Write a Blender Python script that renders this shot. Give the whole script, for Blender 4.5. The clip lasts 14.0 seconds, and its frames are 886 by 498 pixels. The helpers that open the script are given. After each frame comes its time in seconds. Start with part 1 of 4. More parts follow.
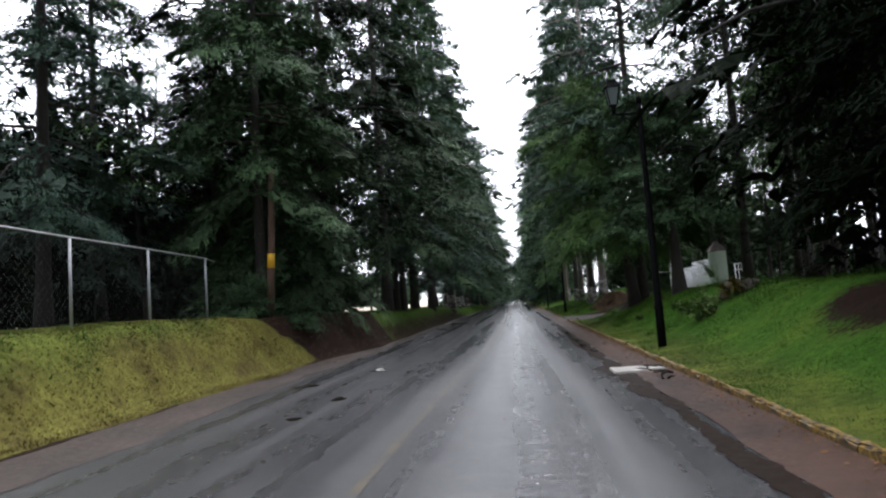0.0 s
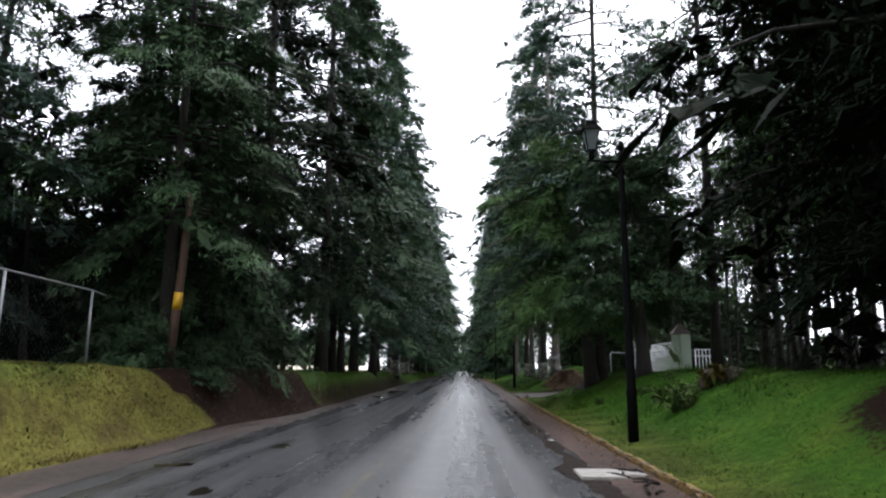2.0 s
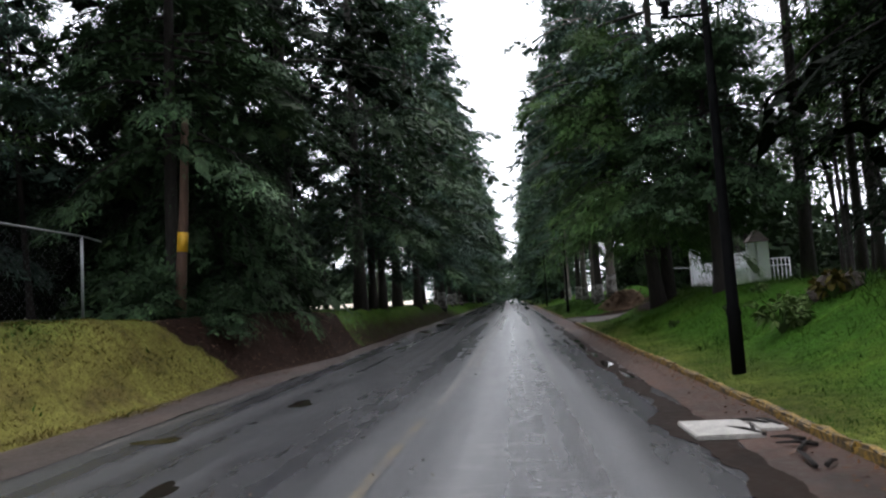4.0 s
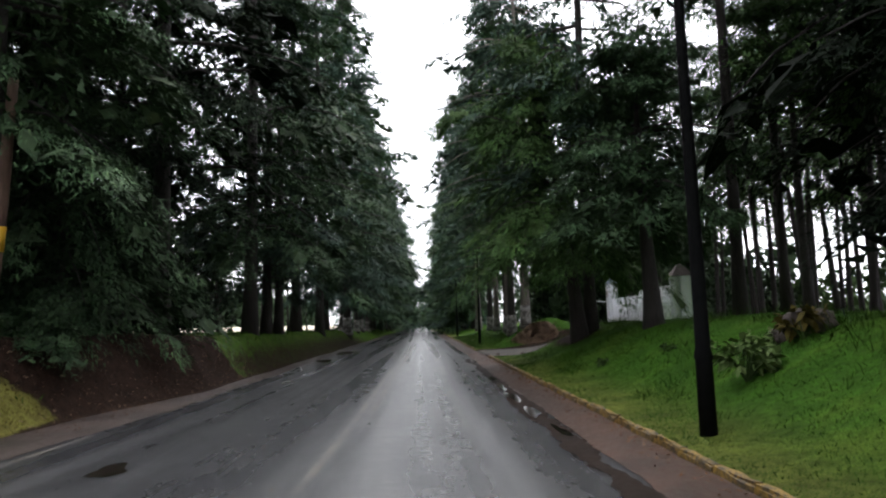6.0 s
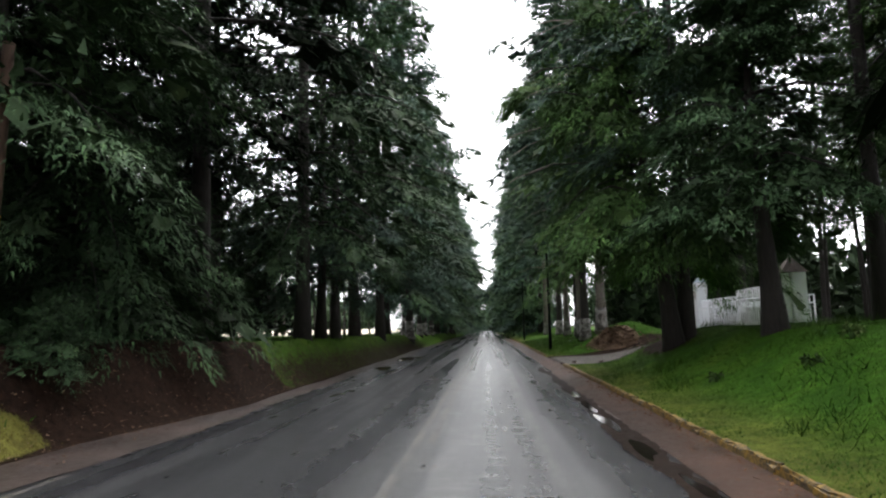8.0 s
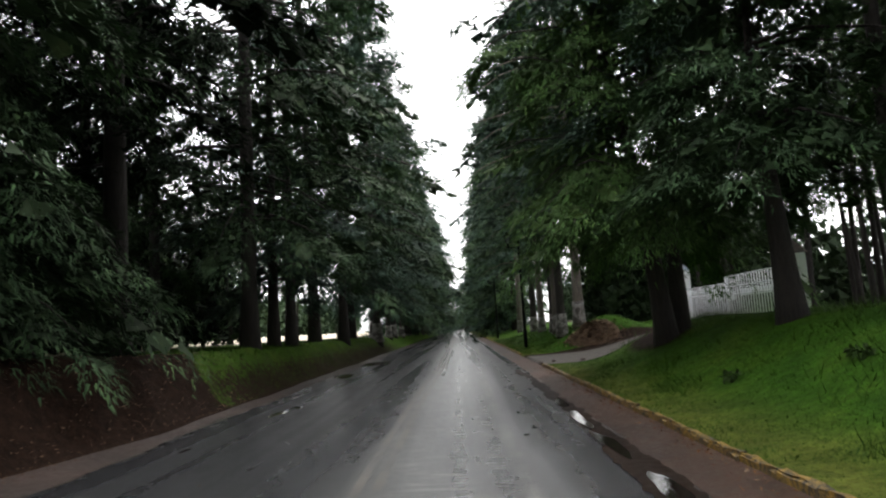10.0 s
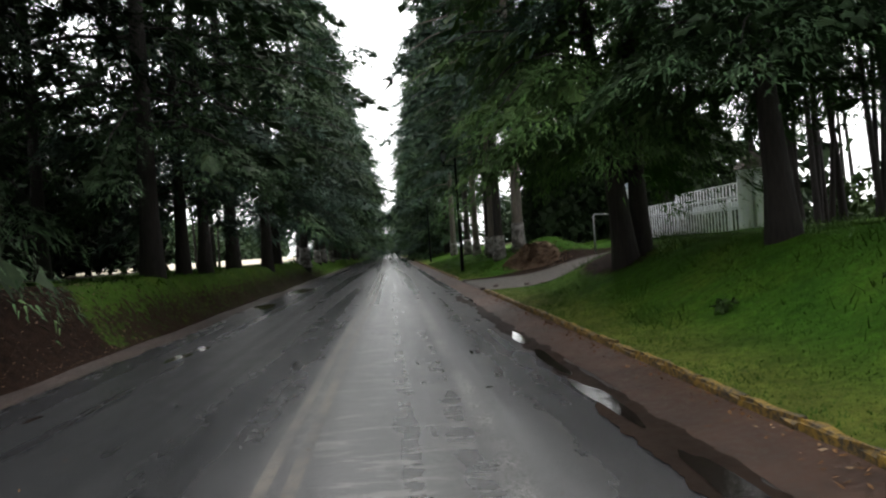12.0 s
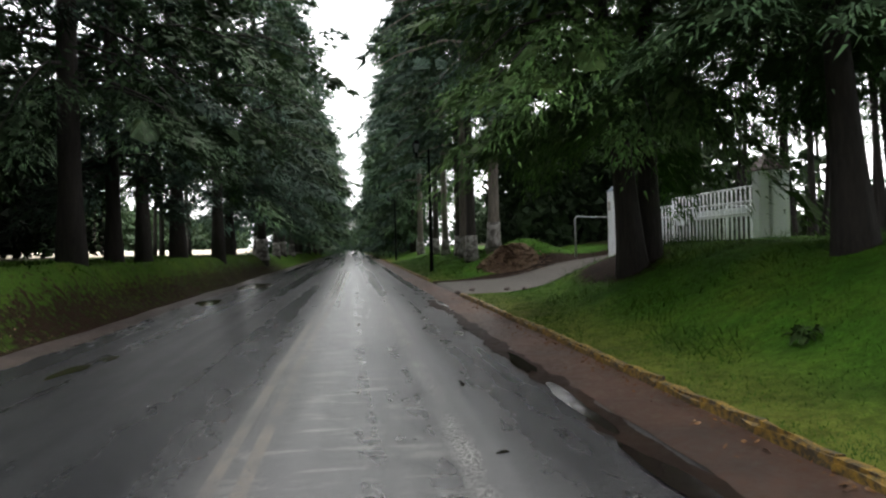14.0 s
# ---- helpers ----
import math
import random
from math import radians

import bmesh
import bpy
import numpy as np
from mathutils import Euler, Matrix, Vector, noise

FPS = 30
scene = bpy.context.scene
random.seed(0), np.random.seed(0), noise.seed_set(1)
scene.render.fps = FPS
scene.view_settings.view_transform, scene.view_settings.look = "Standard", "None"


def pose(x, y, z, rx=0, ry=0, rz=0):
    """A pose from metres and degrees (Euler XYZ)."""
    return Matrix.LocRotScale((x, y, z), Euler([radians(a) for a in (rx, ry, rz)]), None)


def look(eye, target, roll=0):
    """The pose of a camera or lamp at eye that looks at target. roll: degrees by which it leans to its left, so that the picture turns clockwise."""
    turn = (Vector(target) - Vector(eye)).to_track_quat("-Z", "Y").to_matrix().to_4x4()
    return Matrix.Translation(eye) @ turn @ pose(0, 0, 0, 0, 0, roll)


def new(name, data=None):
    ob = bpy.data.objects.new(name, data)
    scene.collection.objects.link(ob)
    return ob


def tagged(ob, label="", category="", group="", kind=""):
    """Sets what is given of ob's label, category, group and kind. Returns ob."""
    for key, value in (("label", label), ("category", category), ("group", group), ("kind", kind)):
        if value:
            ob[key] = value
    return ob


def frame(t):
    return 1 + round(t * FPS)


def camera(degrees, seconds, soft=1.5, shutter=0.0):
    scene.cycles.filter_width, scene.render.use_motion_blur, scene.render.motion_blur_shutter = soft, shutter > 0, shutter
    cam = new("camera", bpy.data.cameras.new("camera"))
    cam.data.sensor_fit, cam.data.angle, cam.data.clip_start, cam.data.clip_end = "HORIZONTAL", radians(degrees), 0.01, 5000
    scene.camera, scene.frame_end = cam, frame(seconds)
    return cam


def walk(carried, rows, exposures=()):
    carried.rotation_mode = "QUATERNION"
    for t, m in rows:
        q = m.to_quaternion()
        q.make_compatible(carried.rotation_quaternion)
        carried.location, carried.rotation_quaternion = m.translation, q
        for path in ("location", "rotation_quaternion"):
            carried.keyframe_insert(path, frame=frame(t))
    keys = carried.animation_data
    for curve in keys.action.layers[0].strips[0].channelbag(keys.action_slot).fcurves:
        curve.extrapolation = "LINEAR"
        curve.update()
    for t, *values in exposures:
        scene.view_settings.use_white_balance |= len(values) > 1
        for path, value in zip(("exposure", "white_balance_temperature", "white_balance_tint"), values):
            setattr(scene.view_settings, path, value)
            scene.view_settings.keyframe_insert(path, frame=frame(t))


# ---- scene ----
# ---- camera: a walk along the right lane of the road ----
cam = camera(68.48, 14.0, soft=2.2)
PATH = [
    (0.0, 0.001, 0.001, 1.498, 6.42, 4.72, 4.09),
    (0.5, 0.007, 0.711, 1.477, 3.67, 5.51, 0.38),
    (1.0, 0.030, 1.409, 1.473, 3.14, 7.36, 3.41),
    (1.5, 0.043, 2.169, 1.495, 0.01, 8.98, -0.50),
    (2.0, 0.054, 2.858, 1.484, 1.83, 10.35, -0.32),
    (2.5, 0.017, 3.558, 1.481, 5.71, 5.56, 0.67),
    (3.0, 0.004, 4.273, 1.495, 2.71, 9.67, 1.03),
    (3.2, -0.003, 4.547, 1.504, 5.58, 6.67, 2.47),
    (5.3, 0.000, 7.427, 1.463, 6.00, 3.78, 4.09),
    (5.5, 0.006, 7.703, 1.472, 4.21, 6.57, 1.23),
    (6.0, 0.011, 8.390, 1.484, -1.76, 6.52, 1.50),
    (6.5, 0.019, 9.060, 1.480, 3.41, 6.98, 0.04),
    (7.0, -0.013, 9.725, 1.449, 3.90, 4.10, 2.76),
    (7.5, -0.031, 10.380, 1.437, 8.26, 5.18, 1.67),
    (8.0, -0.071, 11.016, 1.532, 3.88, 6.94, 1.46),
    (8.2, -0.073, 11.276, 1.552, 4.08, 7.14, 1.60),
    (10.3, 0.050, 13.870, 1.517, 1.16, 6.75, 3.50),
    (10.5, 0.051, 14.123, 1.528, 0.46, 3.31, 2.91),
    (11.0, 0.004, 14.712, 1.537, -3.13, 1.60, 2.72),
    (11.5, -0.050, 15.239, 1.524, -0.06, 1.28, 4.23),
    (12.0, -0.108, 15.821, 1.523, -4.58, -0.20, 4.12),
    (12.5, -0.125, 16.458, 1.510, -3.48, -0.33, 5.85),
    (13.0, -0.157, 17.096, 1.495, -6.39, -1.71, 3.13),
    (13.5, -0.133, 17.697, 1.473, -5.36, -0.57, 5.28),
    (14.0, -0.152, 18.304, 1.460, -7.75, -0.38, 1.57),
]
EXPOSURE = 1.4
walk(cam, [(t, pose(x, y, z, 90 + p, r, w)) for t, x, y, z, w, p, r in PATH],
     exposures=[(t, EXPOSURE + e, k, m) for t, e, k, m in ((0.0, 0.4, 6100, 13), (1.5, 0.43, 6100, 13), (3.2, 0.25, 6100, 13), (5.5, 0.37, 6250, 12), (7.0, 0.36, 6400, 11), (8.2, 0.65, 6450, 10), (10.5, 0.28, 6600, 9), (12.5, 0.3, 6550, 8), (14.0, 0.58, 6550, 8))])

# ---- overcast sky and a weak wide sun ----
SUN_EL, SUN_AZ = 55.0, 20.0
world = bpy.data.worlds.new("overcast")
scene.world = world
world.use_nodes = True
wn = world.node_tree.nodes
wl = world.node_tree.links
wbg = wn["Background"]
sky = wn.new("ShaderNodeTexSky")
sky.sky_type = "NISHITA"
sky.sun_disc = False
sky.sun_elevation, sky.sun_rotation = radians(SUN_EL), radians(SUN_AZ)
sky.air_density, sky.dust_density, sky.ozone_density = 1.0, 3.0, 1.0
grey = wn.new("ShaderNodeHueSaturation")
grey.inputs["Saturation"].default_value = 0.12
wl.new(sky.outputs["Color"], grey.inputs["Color"])
wcoord = wn.new("ShaderNodeTexCoord")
wnoise = wn.new("ShaderNodeTexNoise")
wnoise.inputs["Scale"].default_value, wnoise.inputs["Detail"].default_value = 2.5, 5
wl.new(wcoord.outputs["Generated"], wnoise.inputs["Vector"])
cloud = wn.new("ShaderNodeMix")
cloud.data_type, cloud.blend_type = "RGBA", "MIX"
wl.new(wnoise.outputs["Fac"], cloud.inputs["Factor"])
wl.new(grey.outputs["Color"], cloud.inputs["A"])
cloud.inputs["B"].default_value = (9.5, 9.7, 10.0, 1)
wl.new(cloud.outputs["Result"], wbg.inputs["Color"])
wbg.inputs["Strength"].default_value = 0.12

sun_data = bpy.data.lights.new("sun", "SUN")
sun_data.energy, sun_data.angle, sun_data.color = 0.6, radians(25), (1.0, 0.97, 0.92)
sun = new("sun", sun_data)
az, el = radians(SUN_AZ), radians(SUN_EL)
sun.matrix_world = look((math.sin(az) * math.cos(el) * 80, math.cos(az) * math.cos(el) * 80, math.sin(el) * 80), (0, 0, 0))


# ---- materials ----
class Mat:
    """A small node builder round one Principled material."""

    def __init__(self, name, colour=(0.5, 0.5, 0.5), rough=0.8, metal=0.0, spec=0.5):
        self.m = bpy.data.materials.new(name)
        self.m.use_nodes = True
        self.n, self.l = self.m.node_tree.nodes, self.m.node_tree.links
        self.b = self.n["Principled BSDF"]
        self.b.inputs["Base Color"].default_value = (*colour, 1)
        self.b.inputs["Roughness"].default_value = rough
        self.b.inputs["Metallic"].default_value = metal
        self.b.inputs["Specular IOR Level"].default_value = spec
        self.co = self.n.new("ShaderNodeTexCoord").outputs["Object"]

    def scaled(self, sx, sy, sz):
        k = self.n.new("ShaderNodeMapping")
        k.inputs["Scale"].default_value = (sx, sy, sz)
        self.l.new(self.co, k.inputs["Vector"])
        return k.outputs["Vector"]

    def noise(self, scale, detail=4, rough=0.55, vec=None, dist=0.0):
        k = self.n.new("ShaderNodeTexNoise")
        k.inputs["Scale"].default_value, k.inputs["Detail"].default_value = scale, detail
        k.inputs["Roughness"].default_value, k.inputs["Distortion"].default_value = rough, dist
        self.l.new(self.co if vec is None else vec, k.inputs["Vector"])
        return k.outputs["Fac"]

    def cells(self, scale, vec=None, feature="F1"):
        k = self.n.new("ShaderNodeTexVoronoi")
        k.feature = feature
        k.inputs["Scale"].default_value = scale
        self.l.new(self.co if vec is None else vec, k.inputs["Vector"])
        return k.outputs["Distance"]

    def ramp(self, fac, *stops):
        k = self.n.new("ShaderNodeValToRGB")
        e = k.color_ramp.elements
        while len(e) < len(stops):
            e.new(0.5)
        for el_, (p_, c_) in zip(e, stops):
            el_.position = p_
            el_.color = (*c_, 1) if isinstance(c_, tuple) else (c_, c_, c_, 1)
        self.l.new(fac, k.inputs["Fac"])
        return k.outputs["Color"]

    def put(self, socket, v):
        if isinstance(v, (int, float)):
            socket.default_value = v
        elif isinstance(v, tuple):
            socket.default_value = (*v, 1)
        else:
            self.l.new(v, socket)

    def mix(self, fac, a, b, mode="MIX"):
        k = self.n.new("ShaderNodeMix")
        k.data_type, k.blend_type = "RGBA", mode
        self.put(k.inputs["Factor"], fac)
        self.put(k.inputs["A"], a)
        self.put(k.inputs["B"], b)
        return k.outputs["Result"]

    def math(self, op, a, b=0.0):
        k = self.n.new("ShaderNodeMath")
        k.operation = op
        self.put(k.inputs[0], a)
        self.put(k.inputs[1], b)
        return k.outputs["Value"]

    def attr(self, name):
        k = self.n.new("ShaderNodeAttribute")
        k.attribute_name = name
        return k.outputs["Fac"]

    def island(self):
        return self.n.new("ShaderNodeNewGeometry").outputs["Random Per Island"]

    def object_random(self):
        return self.n.new("ShaderNodeObjectInfo").outputs["Random"]

    def bump(self, height, strength=0.3, distance=0.02):
        k = self.n.new("ShaderNodeBump")
        k.inputs["Strength"].default_value, k.inputs["Distance"].default_value = strength, distance
        self.l.new(height, k.inputs["Height"])
        self.l.new(k.outputs["Normal"], self.b.inputs["Normal"])

    def set(self, **kw):
        for key, v in kw.items():
            self.put(self.b.inputs[{"colour": "Base Color", "rough": "Roughness", "metal": "Metallic", "coat": "Coat Weight"}[key]], v)
        return self.m


def make_asphalt(name="wet_asphalt"):
    k = Mat(name)
    fine = k.noise(70, 4, 0.75)
    streak = k.noise(1.0, 4, 0.5, k.scaled(1.5, 0.03, 1.0))
    blotch = k.noise(0.5, 5, 0.6, k.scaled(1.0, 0.4, 1.0), 0.4)
    patch = k.noise(2.2, 6, 0.65, k.scaled(1.0, 0.5, 1.0))
    base = k.ramp(streak, (0.3, (0.03, 0.03, 0.033)), (0.5, (0.045, 0.045, 0.048)), (0.68, (0.07, 0.069, 0.072)))
    base = k.mix(k.ramp(blotch, (0.5, 0.0), (0.74, 0.3)), base, (0.035, 0.033, 0.035))
    base = k.mix(k.ramp(patch, (0.48, 0.0), (0.76, 0.28)), base, (0.12, 0.115, 0.115))
    marks = k.noise(4.0, 5, 0.7, k.scaled(0.7, 2.2, 1.0), 0.6)
    base = k.mix(k.ramp(marks, (0.5, 0.0), (0.8, 0.22)), base, (0.15, 0.145, 0.14))
    pits = k.noise(26, 4, 0.75)
    base = k.mix(k.ramp(pits, (0.55, 0.0), (0.75, 0.4)), base, (0.022, 0.02, 0.02))
    chips = k.noise(150, 2, 0.6)
    base = k.mix(k.ramp(chips, (0.6, 0.0), (0.72, 0.5)), base, (0.2, 0.195, 0.19))
    pos = k.n.new("ShaderNodeSeparateXYZ")
    k.l.new(k.co, pos.inputs["Vector"])
    across = k.math("ADD", pos.outputs["X"], k.math("MULTIPLY", k.math("SUBTRACT", streak, 0.5), 0.5))
    # left lane: darker asphalt, deepened further on to paint in the reflected trees
    dark_lane = k.ramp(k.math("ADD", k.math("MULTIPLY", across, 0.1), 0.5), (0.33, 1.0), (0.45, 0.0))
    dark_lane = k.math("MULTIPLY", dark_lane, k.ramp(k.math("MULTIPLY", pos.outputs["Y"], 0.02), (0.2, 0.25), (0.44, 1.0)))
    base = k.mix(k.math("MULTIPLY", dark_lane, 0.85), base, (0.014, 0.015, 0.017))
    # tyre tracks: their wet sky sheen is painted as a paler base colour
    sheen_track = k.math("MAXIMUM", k.ramp(k.math("ABSOLUTE", k.math("SUBTRACT", across, 0.85)), (0.0, 0.8), (0.3, 0.0)), k.ramp(k.math("ABSOLUTE", k.math("ADD", across, 0.35)), (0.0, 0.6), (0.28, 0.0)))
    base = k.mix(k.math("MULTIPLY", sheen_track, k.ramp(patch, (0.35, 0.1), (0.65, 0.5))), base, (0.12, 0.12, 0.125))
    edge = k.ramp(k.math("ADD", k.math("MULTIPLY", across, 0.1), 0.5), (0.6, 0.0), (0.63, 1.0))
    base = k.mix(k.math("MULTIPLY", edge, 0.55), base, (0.02, 0.02, 0.022))
    # thin worn scuffs across the crown of the road, and a gritty line with painted glints in the right lane
    along = k.ramp(k.math("MULTIPLY", pos.outputs["Y"], 0.02), (0.3, 0.25), (0.46, 1.0))
    scuff = k.noise(3.2, 5, 0.7, k.scaled(0.45, 1.9, 1.0), 0.5)
    band = k.ramp(k.math("ABSOLUTE", k.math("ADD", across, 0.3)), (0.35, 1.0), (0.95, 0.0))
    scuff = k.math("MULTIPLY", k.math("MULTIPLY", k.ramp(scuff, (0.54, 0.0), (0.6, 0.85)), band), along)
    base = k.mix(scuff, base, (0.2, 0.195, 0.185))
    line = k.ramp(k.math("ABSOLUTE", k.math("SUBTRACT", across, 0.62)), (0.03, 1.0), (0.16, 0.0))
    grains = k.noise(34, 4, 0.7, k.scaled(1.0, 0.6, 1.0))
    grit_glint = k.math("MULTIPLY", k.math("MULTIPLY", line, along), k.ramp(k.noise(1.1, 3, 0.6), (0.4, 0.1), (0.6, 1.0)))
    base = k.mix(grit_glint, base, k.ramp(grains, (0.44, (0.012, 0.012, 0.012)), (0.56, (0.3, 0.29, 0.28))))
    grit = k.ramp(fine, (0.3, 0.4), (0.7, 1.6))
    base = k.mix(1.0, base, grit, "MULTIPLY")
    wet = k.math("ADD", k.math("MULTIPLY", streak, 0.7), k.math("MULTIPLY", patch, 0.25))
    rough = k.math("ADD", k.ramp(wet, (0.28, 0.15), (0.46, 0.28), (0.7, 0.45)), k.math("MULTIPLY", k.math("MAXIMUM", sheen_track, scuff), 0.1))
    k.bump(k.math("ADD", k.math("ADD", fine, k.math("MULTIPLY", pits, 0.6)), k.math("MULTIPLY", chips, 0.3)), 0.5, 0.007)
    k.put(k.b.inputs["Specular IOR Level"], k.ramp(dark_lane, (0.0, 0.55), (1.0, 0.2)))
    return k.set(colour=base, rough=rough)


def make_paint_line(name, paint, wear):
    k = Mat(name)
    n = k.noise(28, 6, 0.75)
    big = k.noise(1.6, 5, 0.65)
    worn = k.ramp(k.math("ADD", k.math("MULTIPLY", n, 0.6), k.math("MULTIPLY", big, 0.4)), (wear - 0.05, 0.0), (wear + 0.12, 0.8))
    grain = k.noise(90, 3, 0.7)
    asphalt = k.ramp(grain, (0.3, (0.035, 0.035, 0.037)), (0.7, (0.085, 0.083, 0.085)))
    k.bump(grain, 0.25, 0.008)
    return k.set(colour=k.mix(worn, asphalt, paint), rough=k.ramp(n, (0.3, 0.25), (0.7, 0.5)))


def make_ground():
    k = Mat("grass_and_earth", spec=0.06)
    n1, n2, n3 = k.noise(1.1, 5, 0.6), k.noise(7, 5, 0.7), k.noise(45, 3, 0.7)
    n0 = k.noise(0.45, 4, 0.6)
    green = k.ramp(k.math("ADD", k.math("MULTIPLY", n0, 0.6), k.math("MULTIPLY", n1, 0.4)), (0.36, (0.022, 0.078, 0.008)), (0.5, (0.045, 0.125, 0.012)), (0.64, (0.085, 0.15, 0.017)))
    dry = k.ramp(n1, (0.32, (0.1, 0.07, 0.026)), (0.5, (0.15, 0.128, 0.033)), (0.68, (0.185, 0.165, 0.042)))
    grass = k.mix(k.attr("dry"), green, dry)
    grass = k.mix(1.0, grass, k.ramp(n2, (0.3, 0.55), (0.7, 1.3)), "MULTIPLY")
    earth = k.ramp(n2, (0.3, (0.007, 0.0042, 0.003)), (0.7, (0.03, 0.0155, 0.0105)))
    pale = k.ramp(n1, (0.3, (0.42, 0.36, 0.27)), (0.7, (0.6, 0.54, 0.43)))
    edge = k.math("ADD", k.attr("earth"), k.math("MULTIPLY", k.math("SUBTRACT", n2, 0.5), 0.9))
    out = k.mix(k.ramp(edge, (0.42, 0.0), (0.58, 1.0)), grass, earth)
    out = k.mix(k.attr("pale"), out, pale)
    gravel = k.ramp(n3, (0.3, (0.06, 0.053, 0.048)), (0.7, (0.18, 0.165, 0.15)))
    out = k.mix(k.ramp(k.math("ADD", k.attr("gravel"), k.math("MULTIPLY", k.math("SUBTRACT", n2, 0.5), 0.7)), (0.4, 0.0), (0.6, 1.0)), out, gravel)
    out = k.mix(1.0, out, k.ramp(n3, (0.3, 0.7), (0.7, 1.25)), "MULTIPLY")
    k.bump(k.math("ADD", n2, k.math("MULTIPLY", n3, 0.5)), 0.6, 0.06)
    return k.set(colour=out, rough=0.85)


def make_mottled(name, a, b, scale=6, rough=(0.6, 0.9), bump=0.3, dist=0.01, metal=0.0, stretch=None):
    k = Mat(name, metal=metal)
    v = k.scaled(*stretch) if stretch else None
    n, fine = k.noise(scale, 6, 0.65, v), k.noise(scale * 8, 3, 0.7, v)
    c = k.ramp(n, (0.3, a), (0.7, b))
    c = k.mix(1.0, c, k.ramp(fine, (0.3, 0.75), (0.7, 1.2)), "MULTIPLY")
    k.bump(k.math("ADD", n, k.math("MULTIPLY", fine, 0.5)), bump, dist)
    return k.set(colour=c, rough=k.ramp(fine, (0.3, rough[0]), (0.7, rough[1])))


def make_layered(name, a, b, broad, grain, rough, relief=0.4):
    """Soil: broad stains, with a finer grain that alone gives relief."""
    k = Mat(name)
    big, mid, fine = k.noise(broad, 5, 0.6), k.noise(grain, 6, 0.7), k.noise(grain * 7, 3, 0.7)
    c = k.ramp(k.math("ADD", k.math("MULTIPLY", big, 0.7), k.math("MULTIPLY", mid, 0.3)), (0.36, a), (0.64, b))
    c = k.mix(1.0, c, k.ramp(fine, (0.3, 0.6), (0.7, 1.35)), "MULTIPLY")
    k.bump(k.math("ADD", k.math("MULTIPLY", mid, 0.5), k.math("MULTIPLY", fine, 0.5)), relief, 0.01)
    return k.set(colour=c, rough=k.ramp(mid, (0.3, rough[0]), (0.7, rough[1])))


def make_leaf(name, *stops, gloss=0.1):
    k = Mat(name, rough=0.7, spec=gloss)
    big, mid = k.noise(0.5, 3, 0.6), k.noise(1.7, 3, 0.6)
    f = k.math("ADD", k.math("MULTIPLY", k.island(), 0.4), k.math("SUBTRACT", k.math("MULTIPLY", mid, 1.6), 0.5))
    c = k.ramp(f, *stops)
    c = k.mix(1.0, c, k.ramp(big, (0.3, 0.65), (0.7, 1.4)), "MULTIPLY")
    c = k.mix(1.0, c, k.ramp(k.object_random(), (0.0, 0.8), (1.0, 1.15)), "MULTIPLY")
    # older sprays turn brownish, young ends fresher: also paints in bough shade and light
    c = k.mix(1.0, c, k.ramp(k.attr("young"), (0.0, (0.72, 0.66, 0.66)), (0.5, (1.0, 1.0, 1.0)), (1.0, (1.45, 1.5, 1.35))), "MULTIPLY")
    return k.set(colour=c)


def make_painted(name, paint, under, wear, scale=5, rough=(0.45, 0.7)):
    k = Mat(name)
    n, fine = k.noise(scale, 7, 0.7), k.noise(scale * 9, 3, 0.7)
    f = k.ramp(n, (wear - 0.05, 0.0), (wear + 0.04, 1.0))
    p = k.mix(1.0, paint, k.ramp(fine, (0.3, 0.8), (0.7, 1.1)), "MULTIPLY")
    u = k.mix(1.0, under, k.ramp(fine, (0.3, 0.7), (0.7, 1.3)), "MULTIPLY")
    k.bump(k.math("ADD", n, fine), 0.3, 0.008)
    return k.set(colour=k.mix(f, u, p), rough=k.ramp(n, (0.3, rough[1]), (0.7, rough[0])))


def make_kerb():
    """Yellow paint on concrete, rubbed and stained."""
    k = Mat("worn_yellow_kerb")
    broad, mid, fine = k.noise(1.6, 3, 0.6), k.noise(16, 7, 0.75), k.noise(90, 3, 0.7)
    mix = k.math("ADD", k.math("MULTIPLY", broad, 0.35), k.math("MULTIPLY", mid, 0.65))
    paint = k.ramp(broad, (0.35, (0.2, 0.115, 0.02)), (0.65, (0.38, 0.23, 0.03)))
    under = k.ramp(mid, (0.3, (0.035, 0.028, 0.02)), (0.7, (0.1, 0.08, 0.055)))
    c = k.mix(k.ramp(mix, (0.45, 0.0), (0.55, 0.95)), under, paint)
    c = k.mix(1.0, c, k.ramp(fine, (0.3, 0.65), (0.7, 1.25)), "MULTIPLY")
    k.bump(k.math("ADD", mid, k.math("MULTIPLY", fine, 0.5)), 0.5, 0.012)
    return k.set(colour=c, rough=k.ramp(mid, (0.3, 0.8), (0.7, 0.5)))


M_ASPHALT = make_asphalt()
M_YELLOW_LINE = make_paint_line("worn_yellow_line", (0.19, 0.145, 0.065), 0.51)
M_PALE_LINE = make_paint_line("worn_pale_line", (0.2, 0.172, 0.135), 0.5)
M_GROUND = make_ground()
M_SHOULDER = make_layered("muddy_shoulder", (0.034, 0.024, 0.02), (0.115, 0.062, 0.044), 0.7, 14, (0.3, 0.6))
M_DIRT = make_layered("grey_brown_dirt", (0.022, 0.016, 0.014), (0.066, 0.045, 0.039), 0.8, 12, (0.35, 0.6))
rippled = Mat("dirty_water", (0.014, 0.011, 0.009), 0.05)
rippled.bump(rippled.noise(5.0, 4, 0.6), 0.25, 0.02)
M_WATER = rippled.m
M_KERB = make_kerb()
